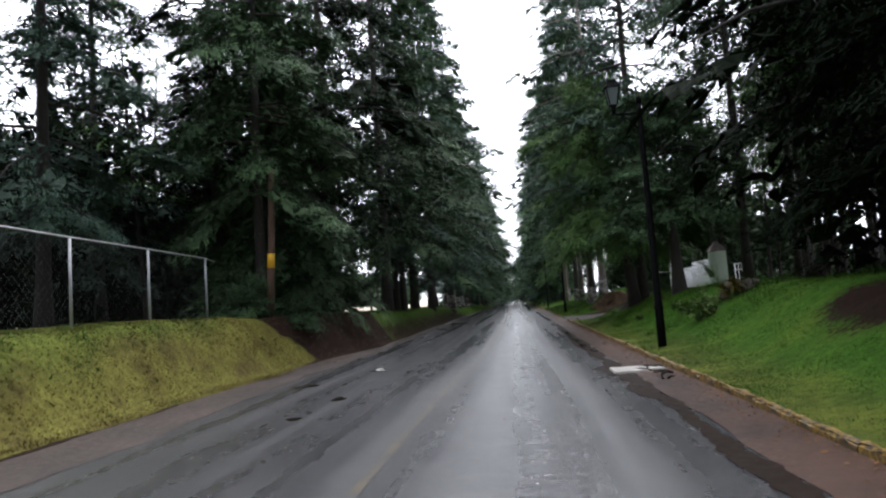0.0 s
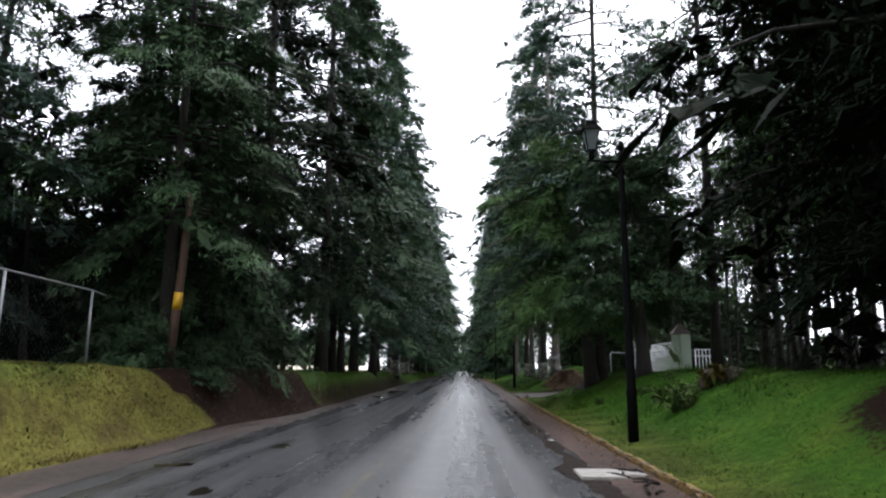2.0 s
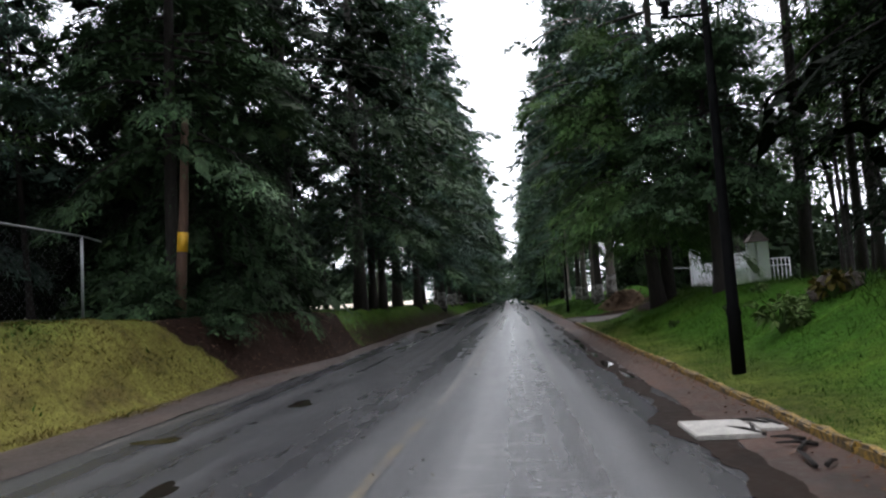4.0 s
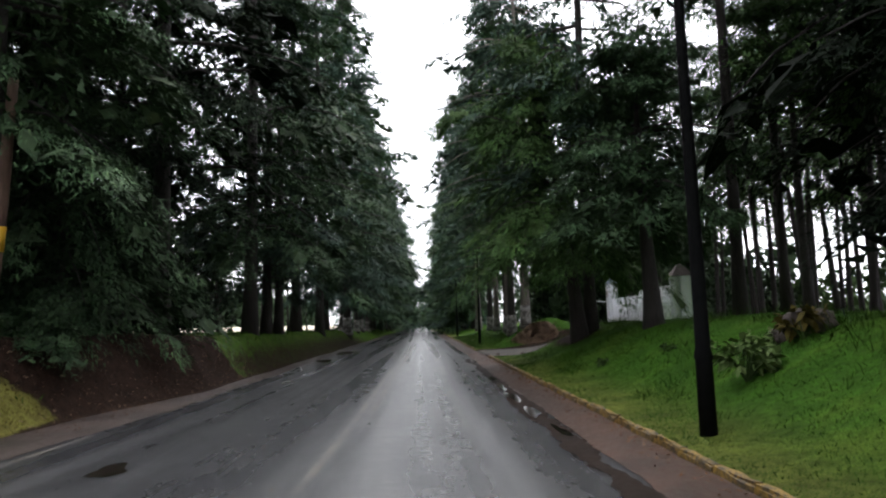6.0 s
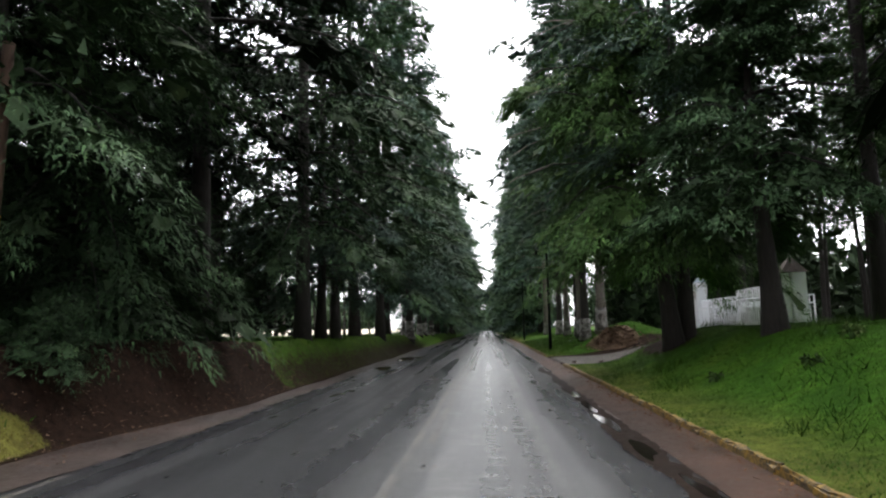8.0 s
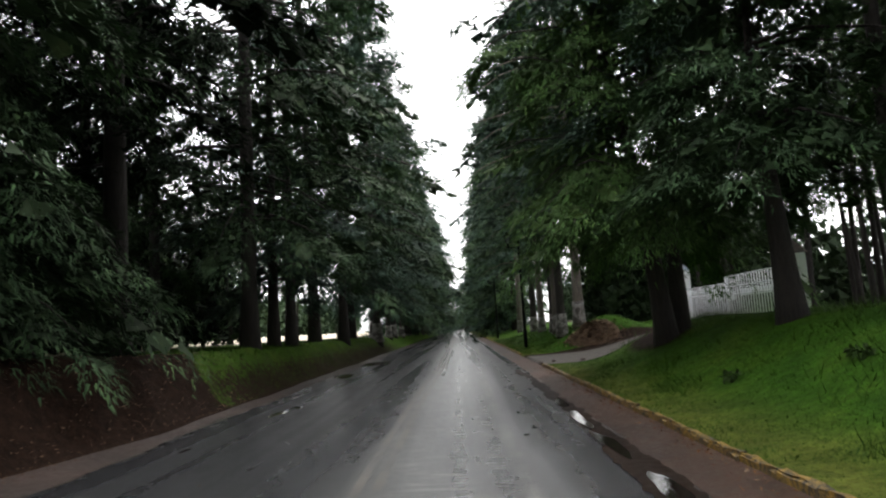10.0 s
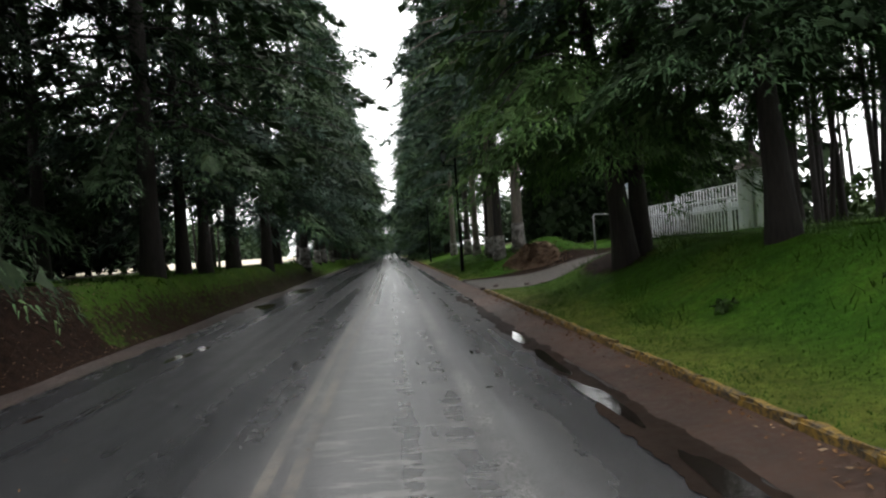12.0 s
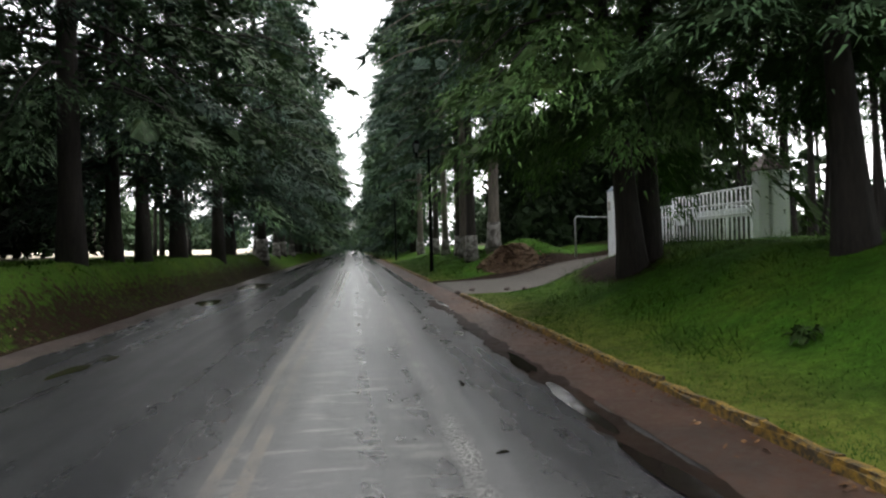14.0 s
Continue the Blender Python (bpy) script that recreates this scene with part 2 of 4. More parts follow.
M_CONCRETE = make_mottled("pale_concrete", (0.3, 0.28, 0.25), (0.5, 0.47, 0.43), 5)
M_BARK = make_mottled("dark_bark", (0.01, 0.008, 0.007), (0.036, 0.028, 0.023), 6, (0.75, 0.95), 0.9, 0.04, stretch=(3, 3, 0.5))
M_GREYBARK = make_mottled("grey_bark", (0.07, 0.06, 0.05), (0.2, 0.17, 0.14), 4, (0.75, 0.95), 0.9, 0.04, stretch=(3, 3, 0.5))
M_LIMEWASH = make_painted("limewash_on_bark", (0.22, 0.205, 0.19), (0.05, 0.042, 0.035), 0.5, 3)
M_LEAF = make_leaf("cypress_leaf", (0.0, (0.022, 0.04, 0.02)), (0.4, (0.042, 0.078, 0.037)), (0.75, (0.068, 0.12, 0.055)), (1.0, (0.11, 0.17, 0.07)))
# cypress leaf darkened: the shade on unlit foliage is put into its colour
M_LEAF_SHADE = make_leaf("shaded_cypress_leaf", (0.0, (0.007, 0.011, 0.007)), (0.5, (0.014, 0.022, 0.014)), (1.0, (0.03, 0.043, 0.024)), gloss=0.02)
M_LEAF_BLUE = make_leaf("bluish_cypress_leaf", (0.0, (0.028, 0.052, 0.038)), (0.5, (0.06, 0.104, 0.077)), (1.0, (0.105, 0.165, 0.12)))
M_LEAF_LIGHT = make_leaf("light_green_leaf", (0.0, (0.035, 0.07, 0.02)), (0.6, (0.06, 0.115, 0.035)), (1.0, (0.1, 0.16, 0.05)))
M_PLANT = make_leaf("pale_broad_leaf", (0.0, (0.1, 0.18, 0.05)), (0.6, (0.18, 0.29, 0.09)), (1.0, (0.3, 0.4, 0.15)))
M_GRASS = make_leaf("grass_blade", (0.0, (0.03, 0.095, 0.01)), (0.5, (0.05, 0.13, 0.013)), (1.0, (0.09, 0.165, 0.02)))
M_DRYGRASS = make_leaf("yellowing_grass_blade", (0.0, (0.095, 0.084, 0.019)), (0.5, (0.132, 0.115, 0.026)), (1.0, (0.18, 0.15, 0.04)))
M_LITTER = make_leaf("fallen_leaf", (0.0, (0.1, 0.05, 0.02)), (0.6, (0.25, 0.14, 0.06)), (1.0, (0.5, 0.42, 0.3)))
M_WHITE = make_painted("white_paint", (0.84, 0.86, 0.88), (0.4, 0.36, 0.32), 0.27, 6)
M_BLACK = make_mottled("black_paint", (0.003, 0.003, 0.0035), (0.007, 0.007, 0.007), 8, (0.7, 0.9), 0.1, 0.003)
M_GALV = make_mottled("galvanised_steel", (0.3, 0.31, 0.32), (0.45, 0.46, 0.47), 12, (0.35, 0.6), 0.1, 0.002, 0.6)
M_POLE = make_mottled("reddish_wood_pole", (0.07, 0.038, 0.026), (0.15, 0.085, 0.058), 5, (0.7, 0.9), 0.5, 0.01, stretch=(4, 4, 0.4))
M_SLEEVE = make_painted("yellow_marker", (0.75, 0.42, 0.02), (0.4, 0.25, 0.03), 0.25, 8)
M_MOUND = make_mottled("dry_earth", (0.1, 0.06, 0.035), (0.22, 0.14, 0.085), 4, (0.8, 0.95), 0.9, 0.05)
M_BLACK.node_tree.nodes["Principled BSDF"].inputs["Specular IOR Level"].default_value = 0.05
M_GLASS = Mat("lamp_glass", (0.09, 0.11, 0.11), 0.45).m
M_WETMUD = make_layered("wet_dark_mud", (0.012, 0.008, 0.006), (0.028, 0.017, 0.012), 1.1, 9, (0.4, 0.62), 0.1)
M_WETMUD.node_tree.nodes["Principled BSDF"].inputs["Specular IOR Level"].default_value = 0.06
M_SHOULDER.node_tree.nodes["Principled BSDF"].inputs["Specular IOR Level"].default_value = 0.2
M_ROOF = make_mottled("blue_grey_cap", (0.16, 0.2, 0.24), (0.28, 0.33, 0.37), 6)
M_STONE = make_mottled("dark_stone", (0.05, 0.04, 0.034), (0.13, 0.1, 0.085), 5, (0.7, 0.9), 0.8, 0.03)


# ---- mesh helpers ----
def mesh_from(name, verts, faces, material, smooth=False):
    me = bpy.data.meshes.new(name)
    me.from_pydata([tuple(v) for v in verts], [], [tuple(f) for f in faces])
    me.materials.append(material)
    if smooth:
        me.polygons.foreach_set("use_smooth", [True] * len(me.polygons))
    me.update()
    return me


def quads_mesh(name, co, material):
    """A mesh of separate quads from an array (n, 4, 3)."""
    n = len(co)
    me = bpy.data.meshes.new(name)
    me.vertices.add(4 * n)
    me.vertices.foreach_set("co", np.ascontiguousarray(co, dtype=np.float32).ravel())
    me.loops.add(4 * n)
    me.loops.foreach_set("vertex_index", np.arange(4 * n, dtype=np.int32))
    me.polygons.add(n)
    me.polygons.foreach_set("loop_start", np.arange(0, 4 * n, 4, dtype=np.int32))
    me.materials.append(material)
    me.update(calc_edges=True)
    return me


def tris_mesh(name, co, material):
    """A mesh of separate triangles from an array (n, 3, 3)."""
    n = len(co)
    me = bpy.data.meshes.new(name)
    me.vertices.add(3 * n)
    me.vertices.foreach_set("co", np.ascontiguousarray(co, dtype=np.float32).ravel())
    me.loops.add(3 * n)
    me.loops.foreach_set("vertex_index", np.arange(3 * n, dtype=np.int32))
    me.polygons.add(n)
    me.polygons.foreach_set("loop_start", np.arange(0, 3 * n, 3, dtype=np.int32))
    me.materials.append(material)
    me.update(calc_edges=True)
    return me


def part(name, data, material, parent, label=""):
    """Links a bmesh or a mesh as one mesh object under a thing or a part."""
    if isinstance(data, bmesh.types.BMesh):
        me = bpy.data.meshes.new(name)
        data.to_mesh(me)
        data.free()
        me.materials.append(material)
    else:
        me = data
    ob = new(name, me)
    ob.parent = parent
    return tagged(ob, label)


def box(bm, x0, x1, y0, y1, z0, z1, bevel=0.0):
    g = bmesh.ops.create_cube(bm, size=1.0)
    vs = g["verts"]
    for v in vs:
        v.co = Vector(((x0 + x1) / 2 + v.co.x * (x1 - x0), (y0 + y1) / 2 + v.co.y * (y1 - y0), (z0 + z1) / 2 + v.co.z * (z1 - z0)))
    if bevel:
        bmesh.ops.bevel(bm, geom=list({e for v in vs for e in v.link_edges}), offset=bevel, segments=2, affect="EDGES")
    return bm


def tube_arrays(points, radii, sides=8, cap=True):
    """Vertices and faces of a tube through points."""
    pts = [Vector(p) for p in points]
    verts, faces = [], []
    for i, p in enumerate(pts):
        d = (pts[min(i + 1, len(pts) - 1)] - pts[max(i - 1, 0)]).normalized()
        a = d.cross(Vector((0.31, 0.95, 0.05)) if abs(d.z) > 0.5 else Vector((0, 0, 1))).normalized()
        b = d.cross(a)
        for k in range(sides):
            w = 2 * math.pi * k / sides
            verts.append(p + float(radii[i]) * (math.cos(w) * a + math.sin(w) * b))
    for i in range(len(pts) - 1):
        for k in range(sides):
            k2 = (k + 1) % sides
            faces.append((i * sides + k, i * sides + k2, (i + 1) * sides + k2, (i + 1) * sides + k))
    if cap:
        faces.append(tuple(range(sides))[::-1])
        faces.append(tuple(range((len(pts) - 1) * sides, len(pts) * sides)))
    return verts, faces


def tube(name, points, radii, material, sides=8):
    v, f = tube_arrays(points, radii if isinstance(radii, (list, tuple)) else [radii] * len(points), sides)
    return mesh_from(name, v, f, material, True)


def smooth(a, b, v):
    u = np.clip((v - a) / (b - a), 0.0, 1.0)
    return u * u * (3 - 2 * u)


def wavy(x, y, scale, seed=0.0):
    """Cheap smooth noise, about -1 to 1, on arrays."""
    x, y = x / scale, y / scale
    return (np.sin(1.7 * x + 2.3 * y + seed) + np.sin(-2.1 * x + 1.1 * y + 2.7 * seed + 1.3) + np.sin(3.3 * x - 0.7 * y + 5.1 * seed + 0.4)
            + 0.6 * np.sin(4.9 * x + 5.3 * y + seed * 3.1)) / 3.6


# ---- the lie of the land ----
ROAD_L, ROAD_R, KERB_X = -5.25, 2.2, 2.77


def road_z(x):
    return -0.05 * smooth(0.0, 1.0, np.abs(x + 1.1) / 3.0)


def left_foot(y):
    """Where the left bank starts to rise."""
    return -6.9 + 0.45 * smooth(10.5, 17.0, y) + 1.05 * smooth(18.5, 26.0, y) + 0.14 * wavy(y * 0.0, y, 2.6, 4.0)


def land(x, y):
    """Height of the ground."""
    x, y = np.asarray(x, float), np.asarray(y, float)
    rough = 0.05 * wavy(x, y, 1.3) + 0.07 * wavy(x, y, 3.7, 2.0)
    # right: a grass bank, broken by a drive, with a mound beyond
    top = 1.38 + 0.06 * wavy(x, y, 9.0, 1.0)
    rise = smooth(2.9, 7.2, x) * 0.75 + smooth(3.8, 6.6, x) * 0.25
    right = 0.04 + top * rise + rough * smooth(3.2, 5.0, x)
    drive = smooth(32.5, 37.0, y + 0.25 * (x - 6.0)) * (1 - smooth(43.5, 46.5, y - 0.35 * (x - 4.0)))
    far = smooth(40.0, 46.0, y)
    right_far = 0.04 + 0.9 * smooth(2.9, 8.5, x) + 0.5 * smooth(9, 14, x) + rough * smooth(3.2, 5.0, x)
    right = right * (1 - far) + right_far * far
    right = right * (1 - drive) + (0.03 + 0.85 * smooth(5.0, 13.0, x)) * drive
    right = right + 0.8 * np.exp(-(((x - 7.4) / 1.9) ** 2 + ((y - 47.4) / 1.9) ** 2))
    # left: a dirt strip, a steep bank and a level wood, then a pale field that climbs away
    crest = 1.55 - 0.3 * smooth(14.0, 40.0, y) - 0.35 * smooth(45.0, 90.0, y)
    foot = left_foot(y)
    width = 1.5 - 0.1 * smooth(22.0, 30.0, y)
    up = smooth(0.0, 1.0, (foot - x) / width)
    left = -0.055 + crest * up + rough * up + 0.12 * smooth(-8.0, -13.0, x) + 0.9 * smooth(-14.0, -45.0, x)
    left = left + up * (1 - up) * 0.22 * wavy(x, y, 0.6, 7.0)
    bare = smooth(19.5, 21.5, y) * (1 - smooth(29.0, 33.0, y))
    left = left + bare * up * (0.05 * wavy(x, y, 0.42, 8.0) + 0.025 * wavy(x, y, 0.19, 3.0))
    out = np.where(x > 0, right, left)
    under = -0.16
    edge = smooth(ROAD_L - 0.15, ROAD_L + 0.25, x) * (1 - smooth(KERB_X - 0.05, KERB_X + 0.1, x))
    return out * (1 - edge) + under * edge


def grid(name, xs, ys, zf, material, attrs=None):
    X, Y = np.meshgrid(xs, ys)
    Z = zf(X, Y)
    co = np.stack([X, Y, Z], -1).reshape(-1, 3).astype(np.float32)
    nx, ny = len(xs), len(ys)
    i = (np.arange(ny - 1)[:, None] * nx + np.arange(nx - 1)[None]).ravel()
    fa = np.stack([i, i + 1, i + nx + 1, i + nx], -1).astype(np.int32)
    me = bpy.data.meshes.new(name)
    me.vertices.add(len(co))
    me.vertices.foreach_set("co", co.ravel())
    me.loops.add(fa.size)
    me.loops.foreach_set("vertex_index", fa.ravel())
    me.polygons.add(len(fa))
    me.polygons.foreach_set("loop_start", np.arange(0, fa.size, 4, dtype=np.int32))
    me.polygons.foreach_set("use_smooth", np.ones(len(fa), dtype=bool))
    me.materials.append(material)
    me.update(calc_edges=True)
    for key, fn in (attrs or {}).items():
        a = me.attributes.new(key, "FLOAT", "POINT")
        a.data.foreach_set("value", np.clip(fn(X, Y), 0, 1).ravel().astype(np.float32))
    return new(name, me)


def earth_cover(x, y):
    dirt = (x < 0) * smooth(-0.35, 0.15, x - left_foot(y) - 0.5 * (1 - smooth(16, 20, y)) + 0.15 * wavy(x, y, 1.1)) * (1 - 0.5 * smooth(40, 60, y))
    scar = (x < 0) * smooth(19.6, 21.4, y - 0.9 * (x + 6.2) + 0.5 * wavy(x, y, 0.7, 6.0)) * (1 - smooth(28.0, 31.0, y + 0.6 * (x + 6.5))) * smooth(-12.5, -9.5, x)
    # brown patches on the left slope, which also put its shade into the colour
    patchy = (x < 0) * (0.43 + 0.17 * smooth(0.8, 0.3, (left_foot(y) - x) / 1.4)) * smooth(27, 30, y) * (1 - 0.4 * smooth(60, 80, y))
    worn = (x < 0) * (x > -8.4) * (0.24 + 0.16 * wavy(x, y, 0.8, 2.0)) * (1 - smooth(20, 22, y))
    drive = (x > 2.6) * smooth(36.0, 37.2, y + 0.2 * (x - 3)) * (1 - smooth(43.5, 45, y - 0.45 * (x - 4))) * (1 - smooth(16, 22, x))
    bare = (x > 0) * 0.85 * np.exp(-(((x - 6.2) / 1.7) ** 2 + ((y - 10.8) / 2.4) ** 2)) + (x > 0) * 0.14 * wavy(x, y, 0.9, 4.0) * np.exp(-(((x - 6.0) / 2.6) ** 2 + ((y - 10.8) / 3.4) ** 2))
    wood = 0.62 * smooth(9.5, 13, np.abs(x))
    root = 0.9 * np.exp(-(((x - 5.5) / 1.0) ** 2 + ((y - 31.8) / 2.0) ** 2))
    return np.maximum.reduce([dirt, scar, patchy, worn, drive, bare, wood, root])


def gravel_cover(x, y):
    return (x > 2.6) * smooth(36.2, 37.2, y + 0.15 * (x - 3)) * (1 - smooth(42.4, 44.0, y - 0.45 * (x - 4))) * (1 - smooth(18, 22, x))


def dry_cover(x, y):
    return np.where(x < 0, 0.74 * (1 - smooth(19, 26, y)) * (0.4 + 0.6 * smooth(-8.3, -7.4, x + 0.25 * wavy(x, y, 0.9, 4.0))) + 0.15, 0.05 + 0.5 * (1 - smooth(3.0, 4.6, x)))


def pale_cover(x, y):
    return (x < 0) * smooth(-15.5, -18.0, x) * (1 - smooth(-48, -52, x)) * smooth(24, 30, y)


def steps(*spans):
    out = []
    for a, b, d in spans:
        out += list(np.arange(a, b, d))
    return np.array(out + [spans[-1][1]])


gx = steps((-900, -100, 100), (-100, -20, 8), (-20, -10, 0.8), (-10, -4.8, 0.13), (-4.8, 2.4, 0.9), (2.4, 9.0, 0.13), (9.0, 20, 0.7), (20, 100, 8), (100, 900, 100))
gy = steps((-300, -20, 35), (-20, 2, 1.5), (2, 52, 0.22), (52, 110, 1.2), (110, 400, 12), (400, 1500, 150))
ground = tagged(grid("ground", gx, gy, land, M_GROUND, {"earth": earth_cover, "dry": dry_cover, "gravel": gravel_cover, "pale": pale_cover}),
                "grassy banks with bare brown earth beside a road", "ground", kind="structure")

rx = steps((ROAD_L, ROAD_R, 0.25))
ry = steps((-40, 0, 4), (0, 60, 0.5), (60, 420, 6))
ragged = lambda X, Y: road_z(X) - 0.004 * smooth(0.3, 0.0, X - ROAD_L)
road = tagged(grid("road", rx, ry, ragged, M_ASPHALT), "wet grey asphalt road with tyre tracks and painted-in sheen", "road", kind="structure")


def ribbon(name, x_left, x_right, ys, z, material, thick=0.0):
    """A strip along the road between two wandering edges."""
    verts, faces = [], []
    for i, yy in enumerate(ys):
        a, b = x_left(yy), x_right(yy)
        for j in range(5):
            xx = a + (b - a) * j / 4
            verts.append((xx, yy, float(z(xx, yy))))
        if i:
            for j in range(4):
                k0 = 5 * (i - 1) + j
                faces.append((k0, k0 + 1, k0 + 6, k0 + 5))
    return new(name, mesh_from(name, verts, faces, material, True))


def wob(y, scale, seed, amp):
    return amp * float(wavy(np.array(0.0), np.array(y), scale, seed))


shoulder = ribbon("shoulder", lambda y: 2.04 + wob(y, 0.9, 1, 0.06) + wob(y, 3.1, 2, 0.08), lambda y: KERB_X + 0.02, np.arange(-20, 150, 0.25),
                  lambda x, y: -0.043 + 0.035 * (x - 2.0) + 0.006 * float(wavy(np.array(x), np.array(y), 0.4, 3)), M_SHOULDER)
tagged(shoulder, "reddish-brown muddy shoulder between asphalt and kerb", "road shoulder", kind="structure")

verge = ribbon("dirt_edge", lambda y: float(left_foot(np.array(y))) - 0.05, lambda y: -5.15 + 0.3 * float(smooth(17.0, 21.0, np.array(y))) + wob(y, 0.8, 3, 0.09) + wob(y, 4.1, 9, 0.16), np.arange(-20, 120, 0.3),
               lambda x, y: -0.0455 + 0.001 * float(wavy(np.array(x), np.array(y), 0.5, 1)) - 0.012 * max(0.0, -5.6 - x), M_DIRT)
tagged(verge, "reddish-brown dirt washed over the asphalt edge", "road shoulder", kind="structure")

def drift(y):
    """The painted lines wander towards the left near the start."""
    return -0.3 * (1 - float(smooth(4.0, 20.0, np.array(y)))) + 0.15 * float(smooth(26.0, 40.0, np.array(y)))


for nm, xa, xb, ya, yb, mt in (("road_line", -1.2, -1.09, -10, 14.5, M_YELLOW_LINE), ("road_line", -1.13, -1.03, 14.5, 130, M_PALE_LINE),
                               ("road_line", -0.93, -0.83, 20, 130, M_PALE_LINE), ("road_line", -5.0, -4.91, 13, 19, M_PALE_LINE)):
    ln = ribbon(nm, lambda y, a=xa: a + drift(y) + wob(y, 0.5, 3, 0.008), lambda y, b=xb: b + drift(y) + wob(y, 0.4, 5, 0.008), np.arange(ya, yb, 0.5), lambda x, y: float(road_z(np.array(x))) + 0.004, mt)
    tagged(ln, "worn painted line on wet asphalt", "road marking", kind="structure")


# ---- trees ----
def tree_meshes(seed, height, clear, radius, branches, pads, sprays, leaf, droop=0.55, trunk_r=0.32, leaf_mat=None, bark=None, top_taper=0.9, limb_sides=4, lean=0.0, fill=1.0, arch=0.0, core_share=0.45):
    """Trunk with limbs, and a crown of drooping leafy sprays, for one evergreen."""
    rs = np.random.RandomState(seed)
    ph = rs.rand(4) * 6.28

    def axis(h):
        u = h / height
        return np.stack([0.25 * np.sin(2.2 * u + ph[0]) * u + lean * u, 0.25 * np.sin(2.7 * u + ph[1]) * u, h], -1)

    hs = np.linspace(-0.3, height, 15)
    rad = [trunk_r * (1.0 - 0.93 * max(h, 0) / height) + trunk_r * 0.4 * math.exp(-max(h, 0) / 0.4) for h in hs]
    verts, faces = tube_arrays([axis(np.array(h)) for h in hs], rad, 10)
    verts, faces = list(verts), list(faces)
    # branches: more of them, and longer, low in the crown
    u = np.sort(rs.rand(branches) ** 1.15)
    h = clear + (height - clear) * u * 0.985
    az = np.cumsum(2.4 + rs.rand(branches) * 0.9)
    prof = np.where(u < 0.18, 0.7 + 0.3 * u / 0.18, 1 - top_taper * (np.maximum(u - 0.18, 0) / 0.82) ** 1.35)
    L = radius * prof * (0.5 + 0.62 * rs.rand(branches)) + 0.3
    L = L * np.where(rs.rand(branches) < 0.07, 1.18, 1.0)
    rise = 0.25 * (rs.rand(branches) - 0.2) + 0.25 * u + arch
    dr = droop * (0.6 + 0.7 * rs.rand(branches)) * (1 - 0.5 * u)
    dirs = np.stack([np.cos(az), np.sin(az), np.zeros(branches)], -1)
    side = np.stack([-np.sin(az), np.cos(az), np.zeros(branches)], -1)
    base = axis(h)

    def along(s, i):
        out = base[i] + dirs[i] * (L[i] * s)[..., None]
        out[..., 2] += L[i] * (rise[i] * s - dr[i] * s * s)
        return out

    if limb_sides:
        for i in range(branches):
            if L[i] < 0.8:
                continue
            pts = [along(np.array(s), i) for s in (0.0, 0.35, 0.7, 0.95)]
            r0 = 0.018 + 0.012 * L[i]
            v, f = tube_arrays(pts, [r0, r0 * 0.7, r0 * 0.4, r0 * 0.12], limb_sides, False)
            o = len(verts)
            verts += v
            faces += [tuple(a + o for a in q) for q in f]
    trunk = mesh_from("trunk", verts, faces, bark or M_BARK, True)
    # boughs: drooping arched pads of fine sprays, several on each branch
    nb = branches * pads
    bi = np.repeat(np.arange(branches), pads)
    s = 0.22 + 0.76 * rs.rand(nb) ** 0.75
    lat = rs.uniform(-1, 1, nb)
    pl = np.minimum(0.26 * L[bi] + 0.45, 0.6 * L[bi] + 0.12) * (0.65 + 0.7 * rs.rand(nb))
    pw = pl * (0.34 + 0.2 * rs.rand(nb))
    pc = along(s, bi) + side[bi] * (lat * L[bi] * 0.3 * (1.25 - s))[:, None]
    pc[:, 2] -= 0.1 * np.abs(lat) * L[bi] * (1.25 - s)
    fwd = dirs[bi] + side[bi] * (0.75 * lat + 0.25 * rs.randn(nb))[:, None]
    fwd /= np.linalg.norm(fwd, axis=1)[:, None]
    acr = np.stack([-fwd[:, 1], fwd[:, 0], np.zeros(nb)], -1)
    hang = droop * (0.5 + 0.9 * rs.rand(nb)) * (1 - 0.4 * u[bi])
    ns = nb * sprays
    ti = np.repeat(np.arange(nb), sprays)
    a = rs.rand(ns) ** 0.8
    b = rs.uniform(-1, 1, ns) * np.sqrt(np.clip(1 - (1.7 * a - 0.75) ** 2, 0.05, 1))
    pos = pc[ti] + fwd[ti] * (pl[ti] * (a - 0.35))[:, None] + acr[ti] * (pw[ti] * b)[:, None]
    pos[:, 2] += -pl[ti] * (hang[ti] * a * a + 0.3 * b * b) - 0.09 * pl[ti] * rs.exponential(1.0, ns)
    pos += rs.randn(ns, 3) * (0.02 + 0.12 * leaf)
    d = fwd[ti] * (0.75 + 0.3 * rs.rand(ns))[:, None] + acr[ti] * (0.95 * b)[:, None] + rs.randn(ns, 3) * 0.36
    d[:, 2] -= 0.1 + 1.1 * hang[ti] * a + 0.35 * b * b
    d /= np.linalg.norm(d, axis=1)[:, None]
    face = fwd[ti] * (0.75 * a)[:, None] + acr[ti] * (0.6 * b)[:, None] + rs.randn(ns, 3) * 0.22
    face[:, 2] += 0.95
    w = np.cross(face, d)
    w /= np.linalg.norm(w, axis=1)[:, None] + 1e-6
    ll = leaf * (0.6 + 0.9 * rs.rand(ns)) * (1.0 - 0.25 * u[bi][ti])
    ww = ll * (0.07 + 0.05 * rs.rand(ns))
    spray = np.stack([pos - w * ww[:, None], pos + w * ww[:, None], pos + d * ll[:, None]], 1)
    # added opaque sheets inside each bough, coloured dark to deepen its shade
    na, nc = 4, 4
